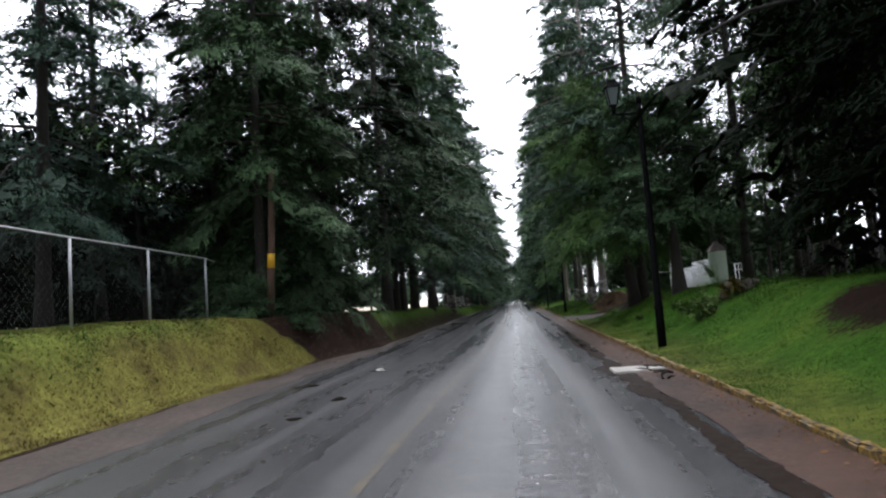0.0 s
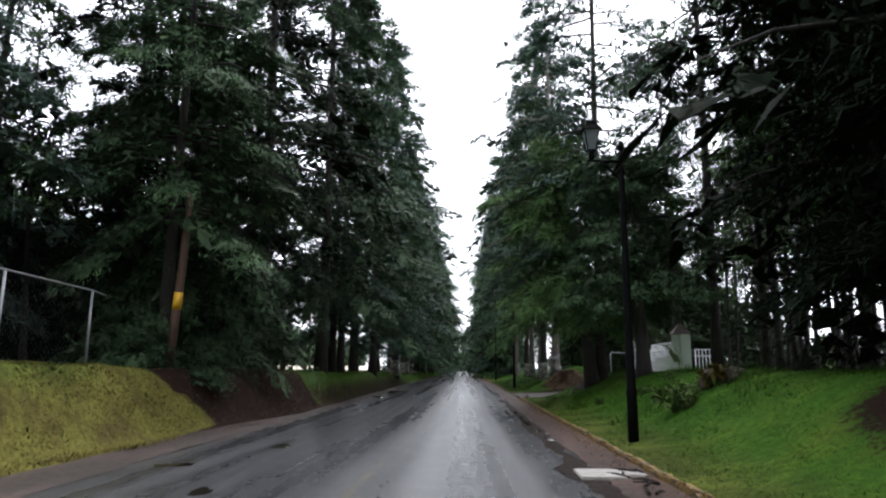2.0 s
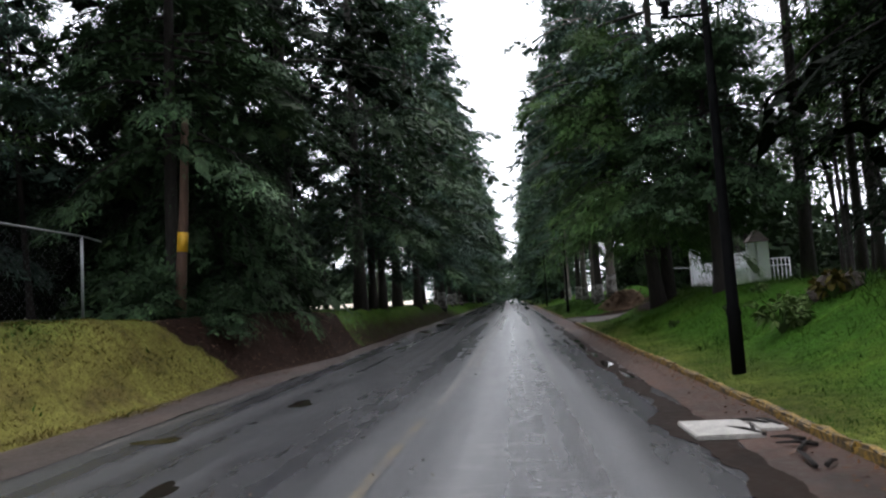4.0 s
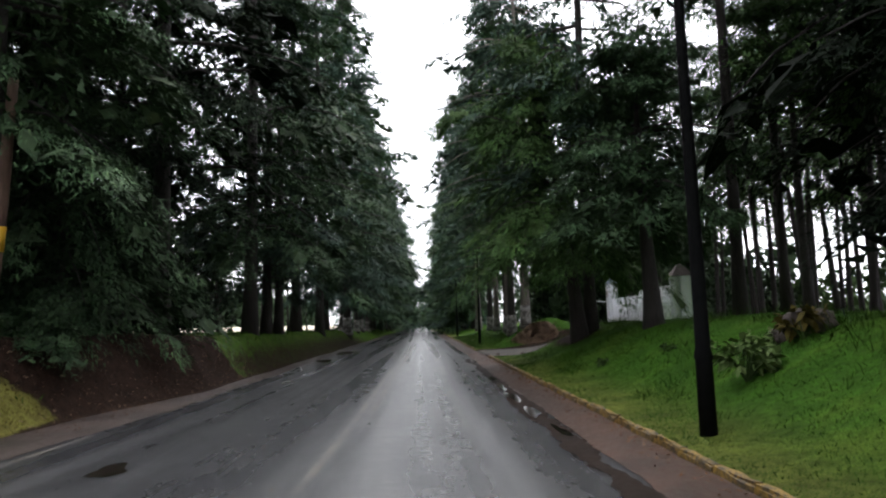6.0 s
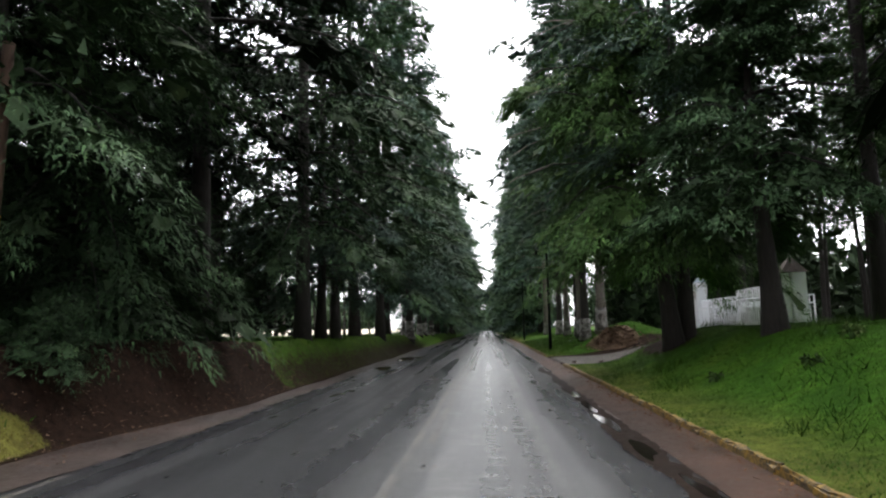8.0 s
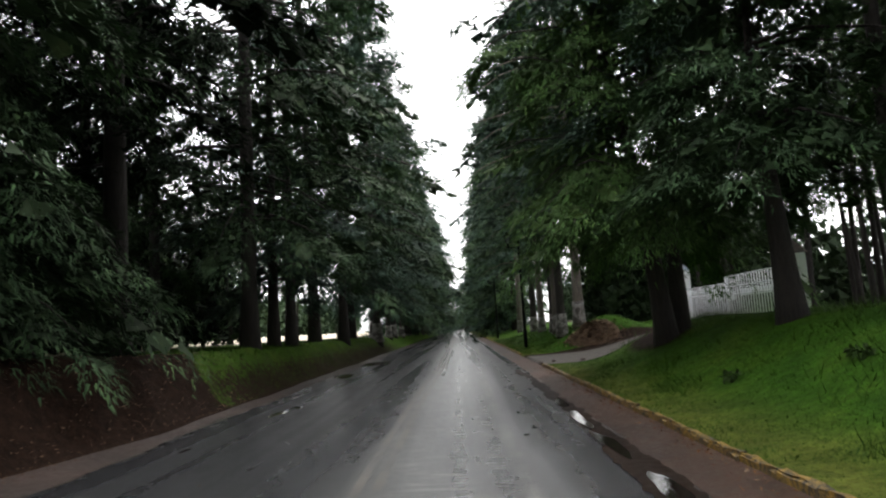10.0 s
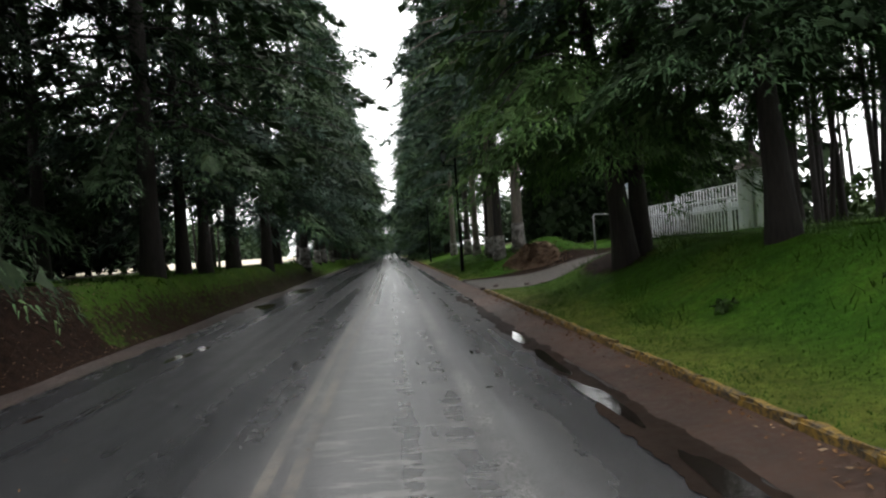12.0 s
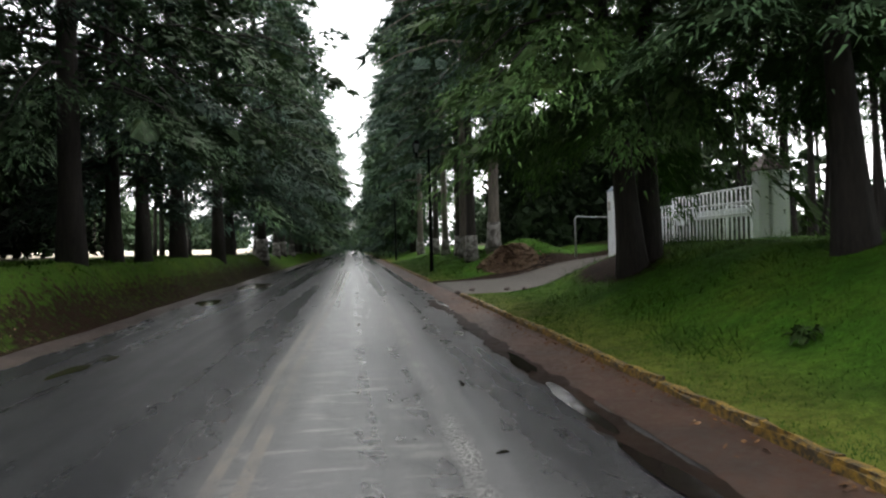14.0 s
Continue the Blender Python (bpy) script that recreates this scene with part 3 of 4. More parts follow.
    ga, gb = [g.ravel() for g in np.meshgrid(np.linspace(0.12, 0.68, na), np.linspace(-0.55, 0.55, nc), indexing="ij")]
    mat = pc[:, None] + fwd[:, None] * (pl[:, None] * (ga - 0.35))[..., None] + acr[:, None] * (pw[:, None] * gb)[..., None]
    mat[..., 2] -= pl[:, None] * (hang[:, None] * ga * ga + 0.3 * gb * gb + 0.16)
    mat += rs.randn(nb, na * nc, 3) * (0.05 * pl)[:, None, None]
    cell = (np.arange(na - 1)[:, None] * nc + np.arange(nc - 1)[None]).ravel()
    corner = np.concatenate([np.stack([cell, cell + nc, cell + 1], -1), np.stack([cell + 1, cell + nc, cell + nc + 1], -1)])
    sheet = mat[:, corner][rs.rand(nb, len(corner)) < core_share]
    # coarser shaded foliage inside the crown
    nf = int(ns * 0.05 * fill)
    fi = rs.randint(0, branches, nf)
    fp = along(0.08 + 0.55 * rs.rand(nf), fi) + rs.randn(nf, 3) * [0.25, 0.25, 0.3]
    fd = rs.randn(nf, 3)
    fd /= np.linalg.norm(fd, axis=1)[:, None]
    fw = np.cross(fd, rs.randn(nf, 3))
    fw /= np.linalg.norm(fw, axis=1)[:, None]
    fl = (0.12 + 0.9 * leaf) * (0.6 + 0.8 * rs.rand(nf))
    inner = np.stack([fp - fw * (0.22 * fl)[:, None], fp + fw * (0.22 * fl)[:, None], fp + fd * fl[:, None]], 1)
    # inner leaves and core sheets get the dark end, painting shade inside the crown
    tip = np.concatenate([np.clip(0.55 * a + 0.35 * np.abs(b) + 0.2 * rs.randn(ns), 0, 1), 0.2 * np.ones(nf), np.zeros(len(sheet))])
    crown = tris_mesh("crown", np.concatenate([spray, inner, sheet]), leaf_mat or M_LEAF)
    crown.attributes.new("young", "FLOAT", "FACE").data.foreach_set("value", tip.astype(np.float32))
    return trunk, crown


def tree(name, meshes, x, y, turn, scale, label, group, limewash=0.0, tilt=(0.0, 0.0), z=None, rad=0.32):
    base = new(name)
    base.empty_display_size = 0.3
    zz = float(land(x, y)) if z is None else z
    base.matrix_world = pose(x, y, zz, tilt[0], tilt[1], turn) @ Matrix.Diagonal((scale, scale, scale, 1))
    tagged(base, label, "tree", group)
    part("trunk", meshes[0], None, base)
    part("crown", meshes[1], None, base)
    if limewash:
        hs = (0.02, 0.3, 0.7, 1.0, limewash)
        part("painted_base", tube("painted_base", [(0, 0, h) for h in hs], [rad * (1 + 0.4 * math.exp(-h / 0.4)) + 0.012 for h in hs], M_LIMEWASH, 12), None, base, "flaking white limewash round the trunk")
    return base


NEAR = [tree_meshes(11, 29, 3.2, 5.3, 56, 7, 175, 0.16, trunk_r=0.3, leaf_mat=M_LEAF),
        tree_meshes(12, 27, 3.8, 4.9, 56, 7, 175, 0.16, trunk_r=0.26, leaf_mat=M_LEAF_BLUE),
        tree_meshes(13, 30, 4.4, 5.1, 56, 7, 175, 0.16, trunk_r=0.29, leaf_mat=M_LEAF, droop=0.7)]
SHADY = tree_meshes(14, 29, 4.6, 4.6, 60, 6, 190, 0.18, trunk_r=0.3, leaf_mat=M_LEAF_SHADE, fill=1.2)
DOME = tree_meshes(27, 10.5, 3.0, 4.0, 50, 7, 270, 0.16, trunk_r=0.27, leaf_mat=M_LEAF_LIGHT, droop=0.95, top_taper=0.6, arch=0.42, lean=-0.9)
GATE = tree_meshes(28, 8.0, 3.4, 3.1, 42, 6, 230, 0.16, trunk_r=0.24, leaf_mat=M_LEAF, droop=0.5, fill=1.0, top_taper=0.6)
SPARSE = tree_meshes(26, 27, 6.0, 3.7, 42, 5, 70, 0.2, trunk_r=0.17, leaf_mat=M_LEAF, limb_sides=4, droop=0.5, fill=0.3, core_share=0.15)
HIGHTOP = tree_meshes(34, 28, 10.5, 4.9, 50, 6, 140, 0.2, trunk_r=0.19, leaf_mat=M_LEAF, core_share=0.15)
LACY = tree_meshes(33, 27, 6.0, 4.3, 58, 6, 125, 0.19, trunk_r=0.19, leaf_mat=M_LEAF_BLUE, fill=0.6, core_share=0.15)
# shaded leaf colour makes the backlit mass over the right verge black
DENSE = tree_meshes(29, 24, 3.0, 6.0, 96, 8, 130, 0.19, trunk_r=0.26, leaf_mat=M_LEAF_SHADE, fill=3.0, core_share=0.4)
BROAD = tree_meshes(30, 14.0, 6.5, 3.4, 40, 6, 120, 0.24, trunk_r=0.16, leaf_mat=M_LEAF_LIGHT, droop=0.25, top_taper=0.55, core_share=0.15)
MID = [tree_meshes(21, 29, 3.2, 4.8, 56, 6, 80, 0.29, trunk_r=0.26, leaf_mat=M_LEAF, limb_sides=3, top_taper=0.8),
       tree_meshes(22, 27, 3.0, 4.6, 56, 6, 80, 0.29, trunk_r=0.25, leaf_mat=M_LEAF_BLUE, limb_sides=3, top_taper=0.75),
       tree_meshes(23, 30, 4.0, 5.0, 56, 6, 80, 0.29, trunk_r=0.28, leaf_mat=M_LEAF, droop=0.7, limb_sides=3, top_taper=0.85)]
TALL = [tree_meshes(24, 30, 7.0, 5.8, 64, 5, 76, 0.29, trunk_r=0.27, leaf_mat=M_LEAF_BLUE, limb_sides=3, top_taper=0.8, bark=M_GREYBARK),
        tree_meshes(25, 28, 7.0, 4.6, 64, 5, 76, 0.29, trunk_r=0.25, leaf_mat=M_LEAF, limb_sides=3, top_taper=0.75)]
FAR = [tree_meshes(31, 28, 2.5, 6.3, 70, 5, 26, 0.8, trunk_r=0.3, leaf_mat=M_LEAF, limb_sides=0, top_taper=0.8, fill=2.5),
       tree_meshes(32, 30, 2.2, 6.3, 70, 5, 26, 0.8, trunk_r=0.3, leaf_mat=M_LEAF_BLUE, limb_sides=0, top_taper=0.75, fill=2.5)]
PINE = [tree_meshes(41, 19, 7.5, 3.0, 32, 4, 15, 0.38, trunk_r=0.15, leaf_mat=M_LEAF_LIGHT, limb_sides=3, core_share=0.05, droop=0.3, lean=0.5),
        tree_meshes(42, 21, 8.5, 3.2, 32, 4, 15, 0.38, trunk_r=0.17, leaf_mat=M_LEAF, limb_sides=3, core_share=0.05, droop=0.3, lean=-0.6),
        tree_meshes(43, 17, 6.5, 2.8, 32, 4, 15, 0.38, trunk_r=0.13, leaf_mat=M_LEAF_LIGHT, limb_sides=3, core_share=0.05, droop=0.4, lean=0.8)]
LOW = tree_meshes(51, 14, 0.5, 3.15, 60, 7, 210, 0.17, trunk_r=0.26, leaf_mat=M_LEAF, droop=0.85, top_taper=0.95)
HIGH = tree_meshes(53, 19, 4.2, 3.6, 54, 6, 170, 0.17, trunk_r=0.2, leaf_mat=M_LEAF, droop=0.65)
SHRUB = tree_meshes(52, 1.9, 0.1, 1.5, 45, 4, 56, 0.13, trunk_r=0.04, limb_sides=0, leaf_mat=M_LEAF, droop=0.5)

ROW = "tall dark evergreen tree with drooping leafy boughs beside the road"
WASHED = "tall evergreen tree with flaking limewash on its trunk"
THIN = "slender bare-trunked pine in the wood behind the road"
rng = random.Random(5)
# left avenue
for k, (x, y, kind, sc, turn) in enumerate([(-8.1, 28.8, SHADY, 1.0, 40), (-8.9, 24.6, LOW, 1.0, 130), (-11.4, 24.2, SHADY, 0.8, 140), (-12.2, 28.4, SHADY, 0.85, 250), (-8.6, 21.5, HIGH, 1.0, 60), (-12.8, 16.5, NEAR[1], 0.8, 80), (-14.5, 30.5, MID[0], 0.6, 20), (-15.5, 23.0, MID[1], 0.8, 220), (-15.0, 12.0, MID[2], 0.7, 70),
                                            (-7.05, 35.4, NEAR[2], 1.0, 200), (-7.1, 38.4, MID[1], 0.85, 75), (-7.2, 41.4, MID[0], 0.9, 300), (-7.1, 45.4, MID[2], 1.0, 20), (-7.0, 55.8, MID[1], 1.05, 140), (-11.6, 33.6, MID[2], 0.85, 10), (-12.2, 39.5, MID[0], 0.9, 250)]):
    tree("evergreen_tree", kind, x, y, turn, sc, ROW, "avenue trees")
for k, y in enumerate((50.5, 63, 68, 73.5, 80, 87.5, 95, 103, 112, 122, 133, 145, 158, 172, 187, 203, 220, 240, 262, 286)):
    kind = MID[k % 3] if y < 90 else FAR[k % 2]
    tree("evergreen_tree", kind, -6.7 + rng.uniform(-0.5, 0.5), y, rng.uniform(0, 360), rng.uniform(0.8, 1.1) * (1.12 if y > 60 else 1.0), WASHED if y < 90 else ROW, "avenue trees", 1.2 if 60 < y < 120 else 0, rad=0.29)
for x, y, sc, turn in ((-8.6, 20.2, 0.72, 0), (-9.6, 21.4, 1.0, 100), (-7.2, 21.3, 0.5, 40)):
    tree("young_evergreen", SHRUB, x, y, turn, sc, "low bushy young evergreen at the foot of the pole", "young evergreens")
# right avenue
for k, (x, y, kind, sc, turn, wash) in enumerate([(9.4, 17.3, DENSE, 0.84, 0, 0.9), (8.1, 12.0, DENSE, 1.0, 120, 0), (9.2, 27.0, HIGHTOP, 1.0, 20, 0), (5.4, 30.8, DOME, 1.0, 0, 0), (5.86, 31.0, LACY, 1.1, 60, 0),
                                                  (11.6, 13.4, DENSE, 1.0, 90, 0), (12.2, 20.5, SPARSE, 1.0, 280, 0), (14.5, 14.0, MID[2], 1.0, 200, 0), (14.5, 49.0, SPARSE, 1.0, 100, 0),
                                                  (6.2, 47.6, TALL[0], 1.0, 90, 1.3), (6.0, 52.3, TALL[1], 1.05, 210, 1.3), (6.3, 56.5, TALL[0], 0.95, 30, 1.3), (6.9, 62, TALL[1], 1.0, 330, 1.3), (12.6, 30.6, SPARSE, 1.05, 45, 0)]):
    tree("evergreen_tree", kind, x, y, turn, sc, WASHED if wash else ROW, "avenue trees", wash, rad=0.29)
tree("evergreen_tree", GATE, 6.25, 25.9, 250, 1.0, "short leaning evergreen tree in front of the white gate", "avenue trees", tilt=(0, -4))
tree("broadleaf_tree", BROAD, 12.2, 28.6, 30, 1.0, "light green broadleaf tree on the grass bank", "avenue trees")
for k, y in enumerate((66.5, 72.5, 79, 87, 95, 104, 113, 123, 134, 146, 159, 173, 188, 204, 222, 242, 264, 288)):
    kind = TALL[k % 2] if y < 90 else FAR[k % 2]
    tree("evergreen_tree", kind, 6.4 + rng.uniform(-0.4, 0.4), y, rng.uniform(0, 360), rng.uniform(0.95, 1.2), WASHED if y < 90 else ROW, "avenue trees", 1.2 if y < 90 else 0, rad=0.29)
# the avenue goes on behind the start, unseen: added to shade the foreground grass
for k, y in enumerate((5.5, 0.0, -5.5, -11, -17, -23, -30, -38)):
    for x in ((-12.0, 12.0) if y < 3 else (12.0,)):
        tree("evergreen_tree", FAR[k % 2], x + rng.uniform(-0.4, 0.4), y + rng.uniform(-0.8, 0.8), rng.uniform(0, 360), rng.uniform(0.85, 1.1), ROW, "avenue trees")
# woods behind the avenue
for k in range(46):
    x, y = rng.uniform(-36, -11.5), rng.uniform(10, 95)
    if -19 < x and 26 < y < 60 and rng.random() < 0.4:
        x -= 10
    tree("pine_tree", PINE[k % 3], x, y, rng.uniform(0, 360), rng.uniform(0.65, 0.95), THIN, "wood")
for k in range(112):
    x, y = rng.uniform(12.5, 38), rng.uniform(8, 80)
    if k > 58:
        x, y = rng.uniform(11.5, 24), rng.uniform(16, 46)
    if k > 75:
        x, y = rng.uniform(13, 23), rng.uniform(37, 52)
    if k > 87:
        x, y = rng.uniform(16, 30), rng.uniform(12, 24)
    if x < 16 and 29 < y < 47:
        x += 6.0
    tree("pine_tree", PINE[k % 3], x, y, rng.uniform(0, 360), rng.uniform(0.8, 1.15), THIN, "wood", tilt=(rng.uniform(-4, 4), rng.uniform(-4, 4)))


def thicket(name, seed, n, x0, x1, y0, y1, z0, z1, leaf, material, label):
    """A far belt of leaves with an uneven top."""
    rs = np.random.RandomState(seed)
    x, y = x0 + (x1 - x0) * rs.rand(n), y0 + (y1 - y0) * rs.rand(n)
    top = z0 + (z1 - z0) * (0.6 + 0.4 * wavy(x * 1.0, y, 4.0, seed))
    z = z0 + (top - z0) * rs.rand(n) ** 0.8 + land(x, y) * 0.5
    pos = np.stack([x, y, z], -1)
    d = rs.randn(n, 3)
    d[:, 2] -= 0.4
    d /= np.linalg.norm(d, axis=1)[:, None]
    w = np.cross(d, rs.randn(n, 3))
    w /= np.linalg.norm(w, axis=1)[:, None]
    ll = leaf * (0.5 + rs.rand(n))
    return tagged(new(name, tris_mesh(name, np.stack([pos - w * (0.35 * ll)[:, None], pos + w * (0.35 * ll)[:, None], pos + d * ll[:, None]], 1), material)), label, "foliage", kind="stuff")


thicket("far_woods", 1, 46000, -78, -58, -20, 400, 1.8, 18.0, 1.7, M_LEAF, "dense green woods beyond the pale field")
thicket("far_woods", 2, 9000, 46, 64, -10, 140, 0.3, 3.2, 0.9, M_LEAF_LIGHT, "light green undergrowth beyond the trunks")
thicket("far_woods", 3, 6000, -30, 30, 305, 330, 0.0, 16.0, 1.6, M_LEAF, "woods at the far end of the road")
thicket("wood_canopy", 4, 24000, -42, -24, 8, 75, 3.0, 13.0, 0.6, M_LEAF, "dark leafy canopy of the wood behind the fence")
thicket("wood_edge", 5, 16000, 16, 26, 50, 130, 0.3, 10.0, 0.7, M_LEAF, "dense dark wood behind the avenue")

thicket("wood_edge", 6, 34000, -27, -15, 18, 62, 0.8, 12.0, 0.5, M_LEAF_SHADE, "dark undergrowth and low boughs behind the fence")

thicket("wood_edge", 7, 16000, 9, 17, 53, 64, 0.3, 15.0, 0.5, M_LEAF, "dense dark wood beyond the gravel drive")
thicket("wood_edge", 8, 2600, 25, 34, 36, 80, 0.3, 6.0, 0.6, M_LEAF_LIGHT, "light green young growth between the trunks")

# ---- street lamps ----
def street_lamp(x, y, label):
    thing = new("street_lamp")
    thing.matrix_world = pose(x, y, float(land(x, y)) - 0.02)
    tagged(thing, label, "street lamp", "street lamps")
    part("post", tube("post", [(0, 0, 0), (0, 0, 0.9), (0, 0, 0.95), (0, 0, 1.05), (0, 0, 3.5), (0, 0, 5.6), (0, 0, 6.0)], [0.105, 0.1, 0.115, 0.09, 0.075, 0.06, 0.055], M_BLACK, 12), None, thing)
    part("finial", tube("finial", [(0, 0, 6.0), (0, 0, 6.06), (0, 0, 6.14), (0, 0, 6.24)], [0.05, 0.075, 0.06, 0.008], M_BLACK, 10), None, thing)
    part("arm", tube("arm", [(-0.7, 0, 5.79), (-0.35, 0, 5.77), (0.02, 0, 5.77)], 0.028, M_BLACK, 8), None, thing)
    part("brace", tube("brace", [(-0.45, 0, 5.75), (-0.25, 0, 5.6), (-0.03, 0, 5.35)], 0.016, M_BLACK, 6), None, thing)
    lantern = part("lantern", tube("lantern", [(-0.62, 0, 5.8), (-0.62, 0, 5.88), (-0.62, 0, 5.95), (-0.62, 0, 6.02)], [0.035, 0.07, 0.05, 0.1], M_BLACK, 8), None, thing)
    bm = bmesh.new()
    bmesh.ops.create_cone(bm, cap_ends=True, segments=4, radius1=0.12, radius2=0.215, depth=0.42, matrix=pose(-0.62, 0, 6.23, 0, 0, 45))
    part("pane", bm, M_GLASS, lantern, "frosted pale lamp glass")
    for sx in (-1, 1):
        for sy in (-1, 1):
            part("bar", tube("bar", [(-0.62 + sx * 0.088, sy * 0.088, 6.01), (-0.62 + sx * 0.157, sy * 0.157, 6.45)], 0.016, M_BLACK, 5), None, lantern)
    bm = bmesh.new()
    bmesh.ops.create_cone(bm, cap_ends=True, segments=4, radius1=0.29, radius2=0.15, depth=0.14, matrix=pose(-0.62, 0, 6.51, 0, 0, 45))
    bmesh.ops.create_cone(bm, cap_ends=True, segments=4, radius1=0.15, radius2=0.13, depth=0.07, matrix=pose(-0.62, 0, 6.615, 0, 0, 45))
    part("roof", bm, M_BLACK, lantern)
    return thing


for x, y in ((3.39, 16.25), (3.66, 50.7), (3.8, 81.0), (3.9, 111.0)):
    street_lamp(x, y, "black street lamp with one hanging lantern on grass verge")

# ---- utility pole with a yellow marker ----
pole = new("utility_pole")
pole.matrix_world = pose(-8.05, 20.8, float(land(-8.05, 20.8)) - 0.1)
tagged(pole, "leaning reddish wooden pole with a yellow marker band", "pole")
part("shaft", tube("shaft", [(-0.03, 0, 0), (0.05, 0, 1.5), (0.13, 0, 2.6), (0.2, 0, 4.2), (0.24, 0, 5.1)], [0.14, 0.125, 0.115, 0.1, 0.09], M_POLE, 12), None, pole)
part("marker", tube("marker", [(0.07, 0, 1.74), (0.105, 0, 2.22)], [0.128, 0.124], M_SLEEVE, 14), None, pole, "yellow painted metal band")

# ---- chain-link fence along the left bank ----
fence = tagged(new("wire_fence"), "galvanised tube fence with sagging wire mesh on the bank", "fence")
FENCE = [(-8.45, 3.2), (-8.6, 6.2), (-8.75, 9.2), (-8.98, 12.35), (-9.15, 15.5), (-9.42, 19.1)]
for fx, fy in FENCE:
    fz = float(land(fx, fy))
    part("post", tube("post", [(fx, fy, fz - 0.1), (fx, fy, 3.36)], 0.03, M_GALV, 8), None, fence)
part("top_rail", tube("top_rail", [(fx, fy, 3.38) for fx, fy in FENCE] + [(-9.5, 19.9, 3.33)], 0.022, M_GALV, 8), None, fence)


def wire_mesh(points, z1, step):
    verts, faces = [], []
    for (ax, ay), (bx, by) in zip(points, points[1:]):
        length = math.hypot(bx - ax, by - ay)
        za, zb = float(land(ax, ay)) + 0.05, float(land(bx, by)) + 0.05
        n = int(length / step)
        for s_ in (0, 1):
            for k in range(-int((z1 - za) / step), n, 2):
                a0, a1 = k / n, k / n + (z1 - za) / length
                h0, h1 = 0.0, 1.0
                if a0 < 0:
                    h0 = -a0 / (a1 - a0)
                if a1 > 1:
                    h1 = (1 - a0) / (a1 - a0)
                pts = []
                for h in (h0, h1):
                    u = a0 + (a1 - a0) * h
                    zz = za + (zb - za) * u
                    top = z1 if s_ else zz
                    pts.append(Vector((ax + (bx - ax) * u, ay + (by - ay) * u, (top + (zz - z1) * h) if s_ else zz + (z1 - zz) * h)))
                o = len(verts)
                off = Vector((0.0, 0.0, 0.0014))
                verts += [pts[0] - off, pts[1] - off, pts[1] + off, pts[0] + off]
                faces.append((o, o + 1, o + 2, o + 3))
    return mesh_from("wire_mesh", verts, faces, M_GALV)


part("wire_mesh", wire_mesh(FENCE, 3.34, 0.09), None, fence, "thin diamond wire mesh")

# ---- the white gate ----
GATE_A, GATE_M, GATE_B = Vector((9.72, 33.05, 0)), Vector((9.96, 37.9, 0)), Vector((10.1, 42.65, 0))


def gate_leaf(name, a, b, z0, z1, bars, rails, label, box_on=False, panel=False):
    thing = tagged(new(name), label, "gate", "white gates")
    thing.location = (*((a + b) / 2).xy, z0)
    centre = (a + b) / 2 + Vector((0, 0, z0))
    d = (b - a).normalized()
    for z in rails:
        part("rail", tube("rail", [a + Vector((0, 0, z)) - centre, b + Vector((0, 0, z)) - centre], 0.028, M_WHITE, 6), None, thing)
    for k in range(bars + 1):
        p = a + (b - a) * (k / bars)
        r = 0.034 if k in (0, bars) else 0.023
        part("bar", tube("bar", [p + Vector((0, 0, z0)) - centre, p + Vector((0, 0, z1)) - centre], r, M_WHITE, 6), None, thing)
    if box_on:
        p = b - d * 0.5 - centre
        bm = bmesh.new()
        box(bm, p.x - 0.07, p.x + 0.03, p.y - 0.2, p.y + 0.2, 0.85, 1.2, 0.012)
        part("lock_box", bm, M_WHITE, thing, "white sheet-metal lock box")
    if panel:
        p0, p1 = a + (b - a) * 0.08 - centre, a + (b - a) * 0.75 - centre
        part("board", mesh_from("board", [(p0.x + 0.03, p0.y, 0.98), (p1.x + 0.03, p1.y, 0.98), (p1.x + 0.03, p1.y, 1.22), (p0.x + 0.03, p0.y, 1.22),
                                          (p0.x + 0.06, p0.y, 0.98), (p1.x + 0.06, p1.y, 0.98), (p1.x + 0.06, p1.y, 1.22), (p0.x + 0.06, p0.y, 1.22)],
                                [(3, 2, 1, 0), (4, 5, 6, 7), (0, 1, 5, 4), (1, 2, 6, 5), (2, 3, 7, 6), (3, 0, 4, 7)], M_WHITE), None, thing, "faded plain white strip behind the bars")
    return thing


gate_leaf("metal_gate", GATE_A, GATE_M, 1.0, 2.72, 22, (1.05, 2.05, 2.35, 2.72), "white steel bar gate leaf, closed", True, True)
gate_leaf("metal_gate", GATE_M + Vector((0.02, 0.12, 0)), GATE_B, 0.85, 2.5, 20, (0.95, 2.15, 2.5), "white steel bar gate leaf, closed, slightly lower")
gate_leaf("bar_fence", Vector((12.75, 39.5, 0)), Vector((13.75, 39.6, 0)), 0.9, 2.55, 5, (1.15, 2.2, 2.55), "short white steel bar fence behind the gate")

pillar = tagged(new("gate_pillar"), "two-part white rendered pillar with a dark cap", "pillar")
pz = float(land(9.8, 32.8))
pillar.location = (9.8, 32.8, pz - 0.15)
bm = bmesh.new()
box(bm, -0.37, -0.1, -0.14, 0.14, 0, 3.02 - pz + 0.15, 0.015)
part("slab", bm, M_WHITE, pillar)
bm = bmesh.new()
box(bm, -0.07, 0.38, -0.22, 0.22, 0, 3.04 - pz + 0.15, 0.02)
part("shaft", bm, M_WHITE, pillar)
bm = bmesh.new()
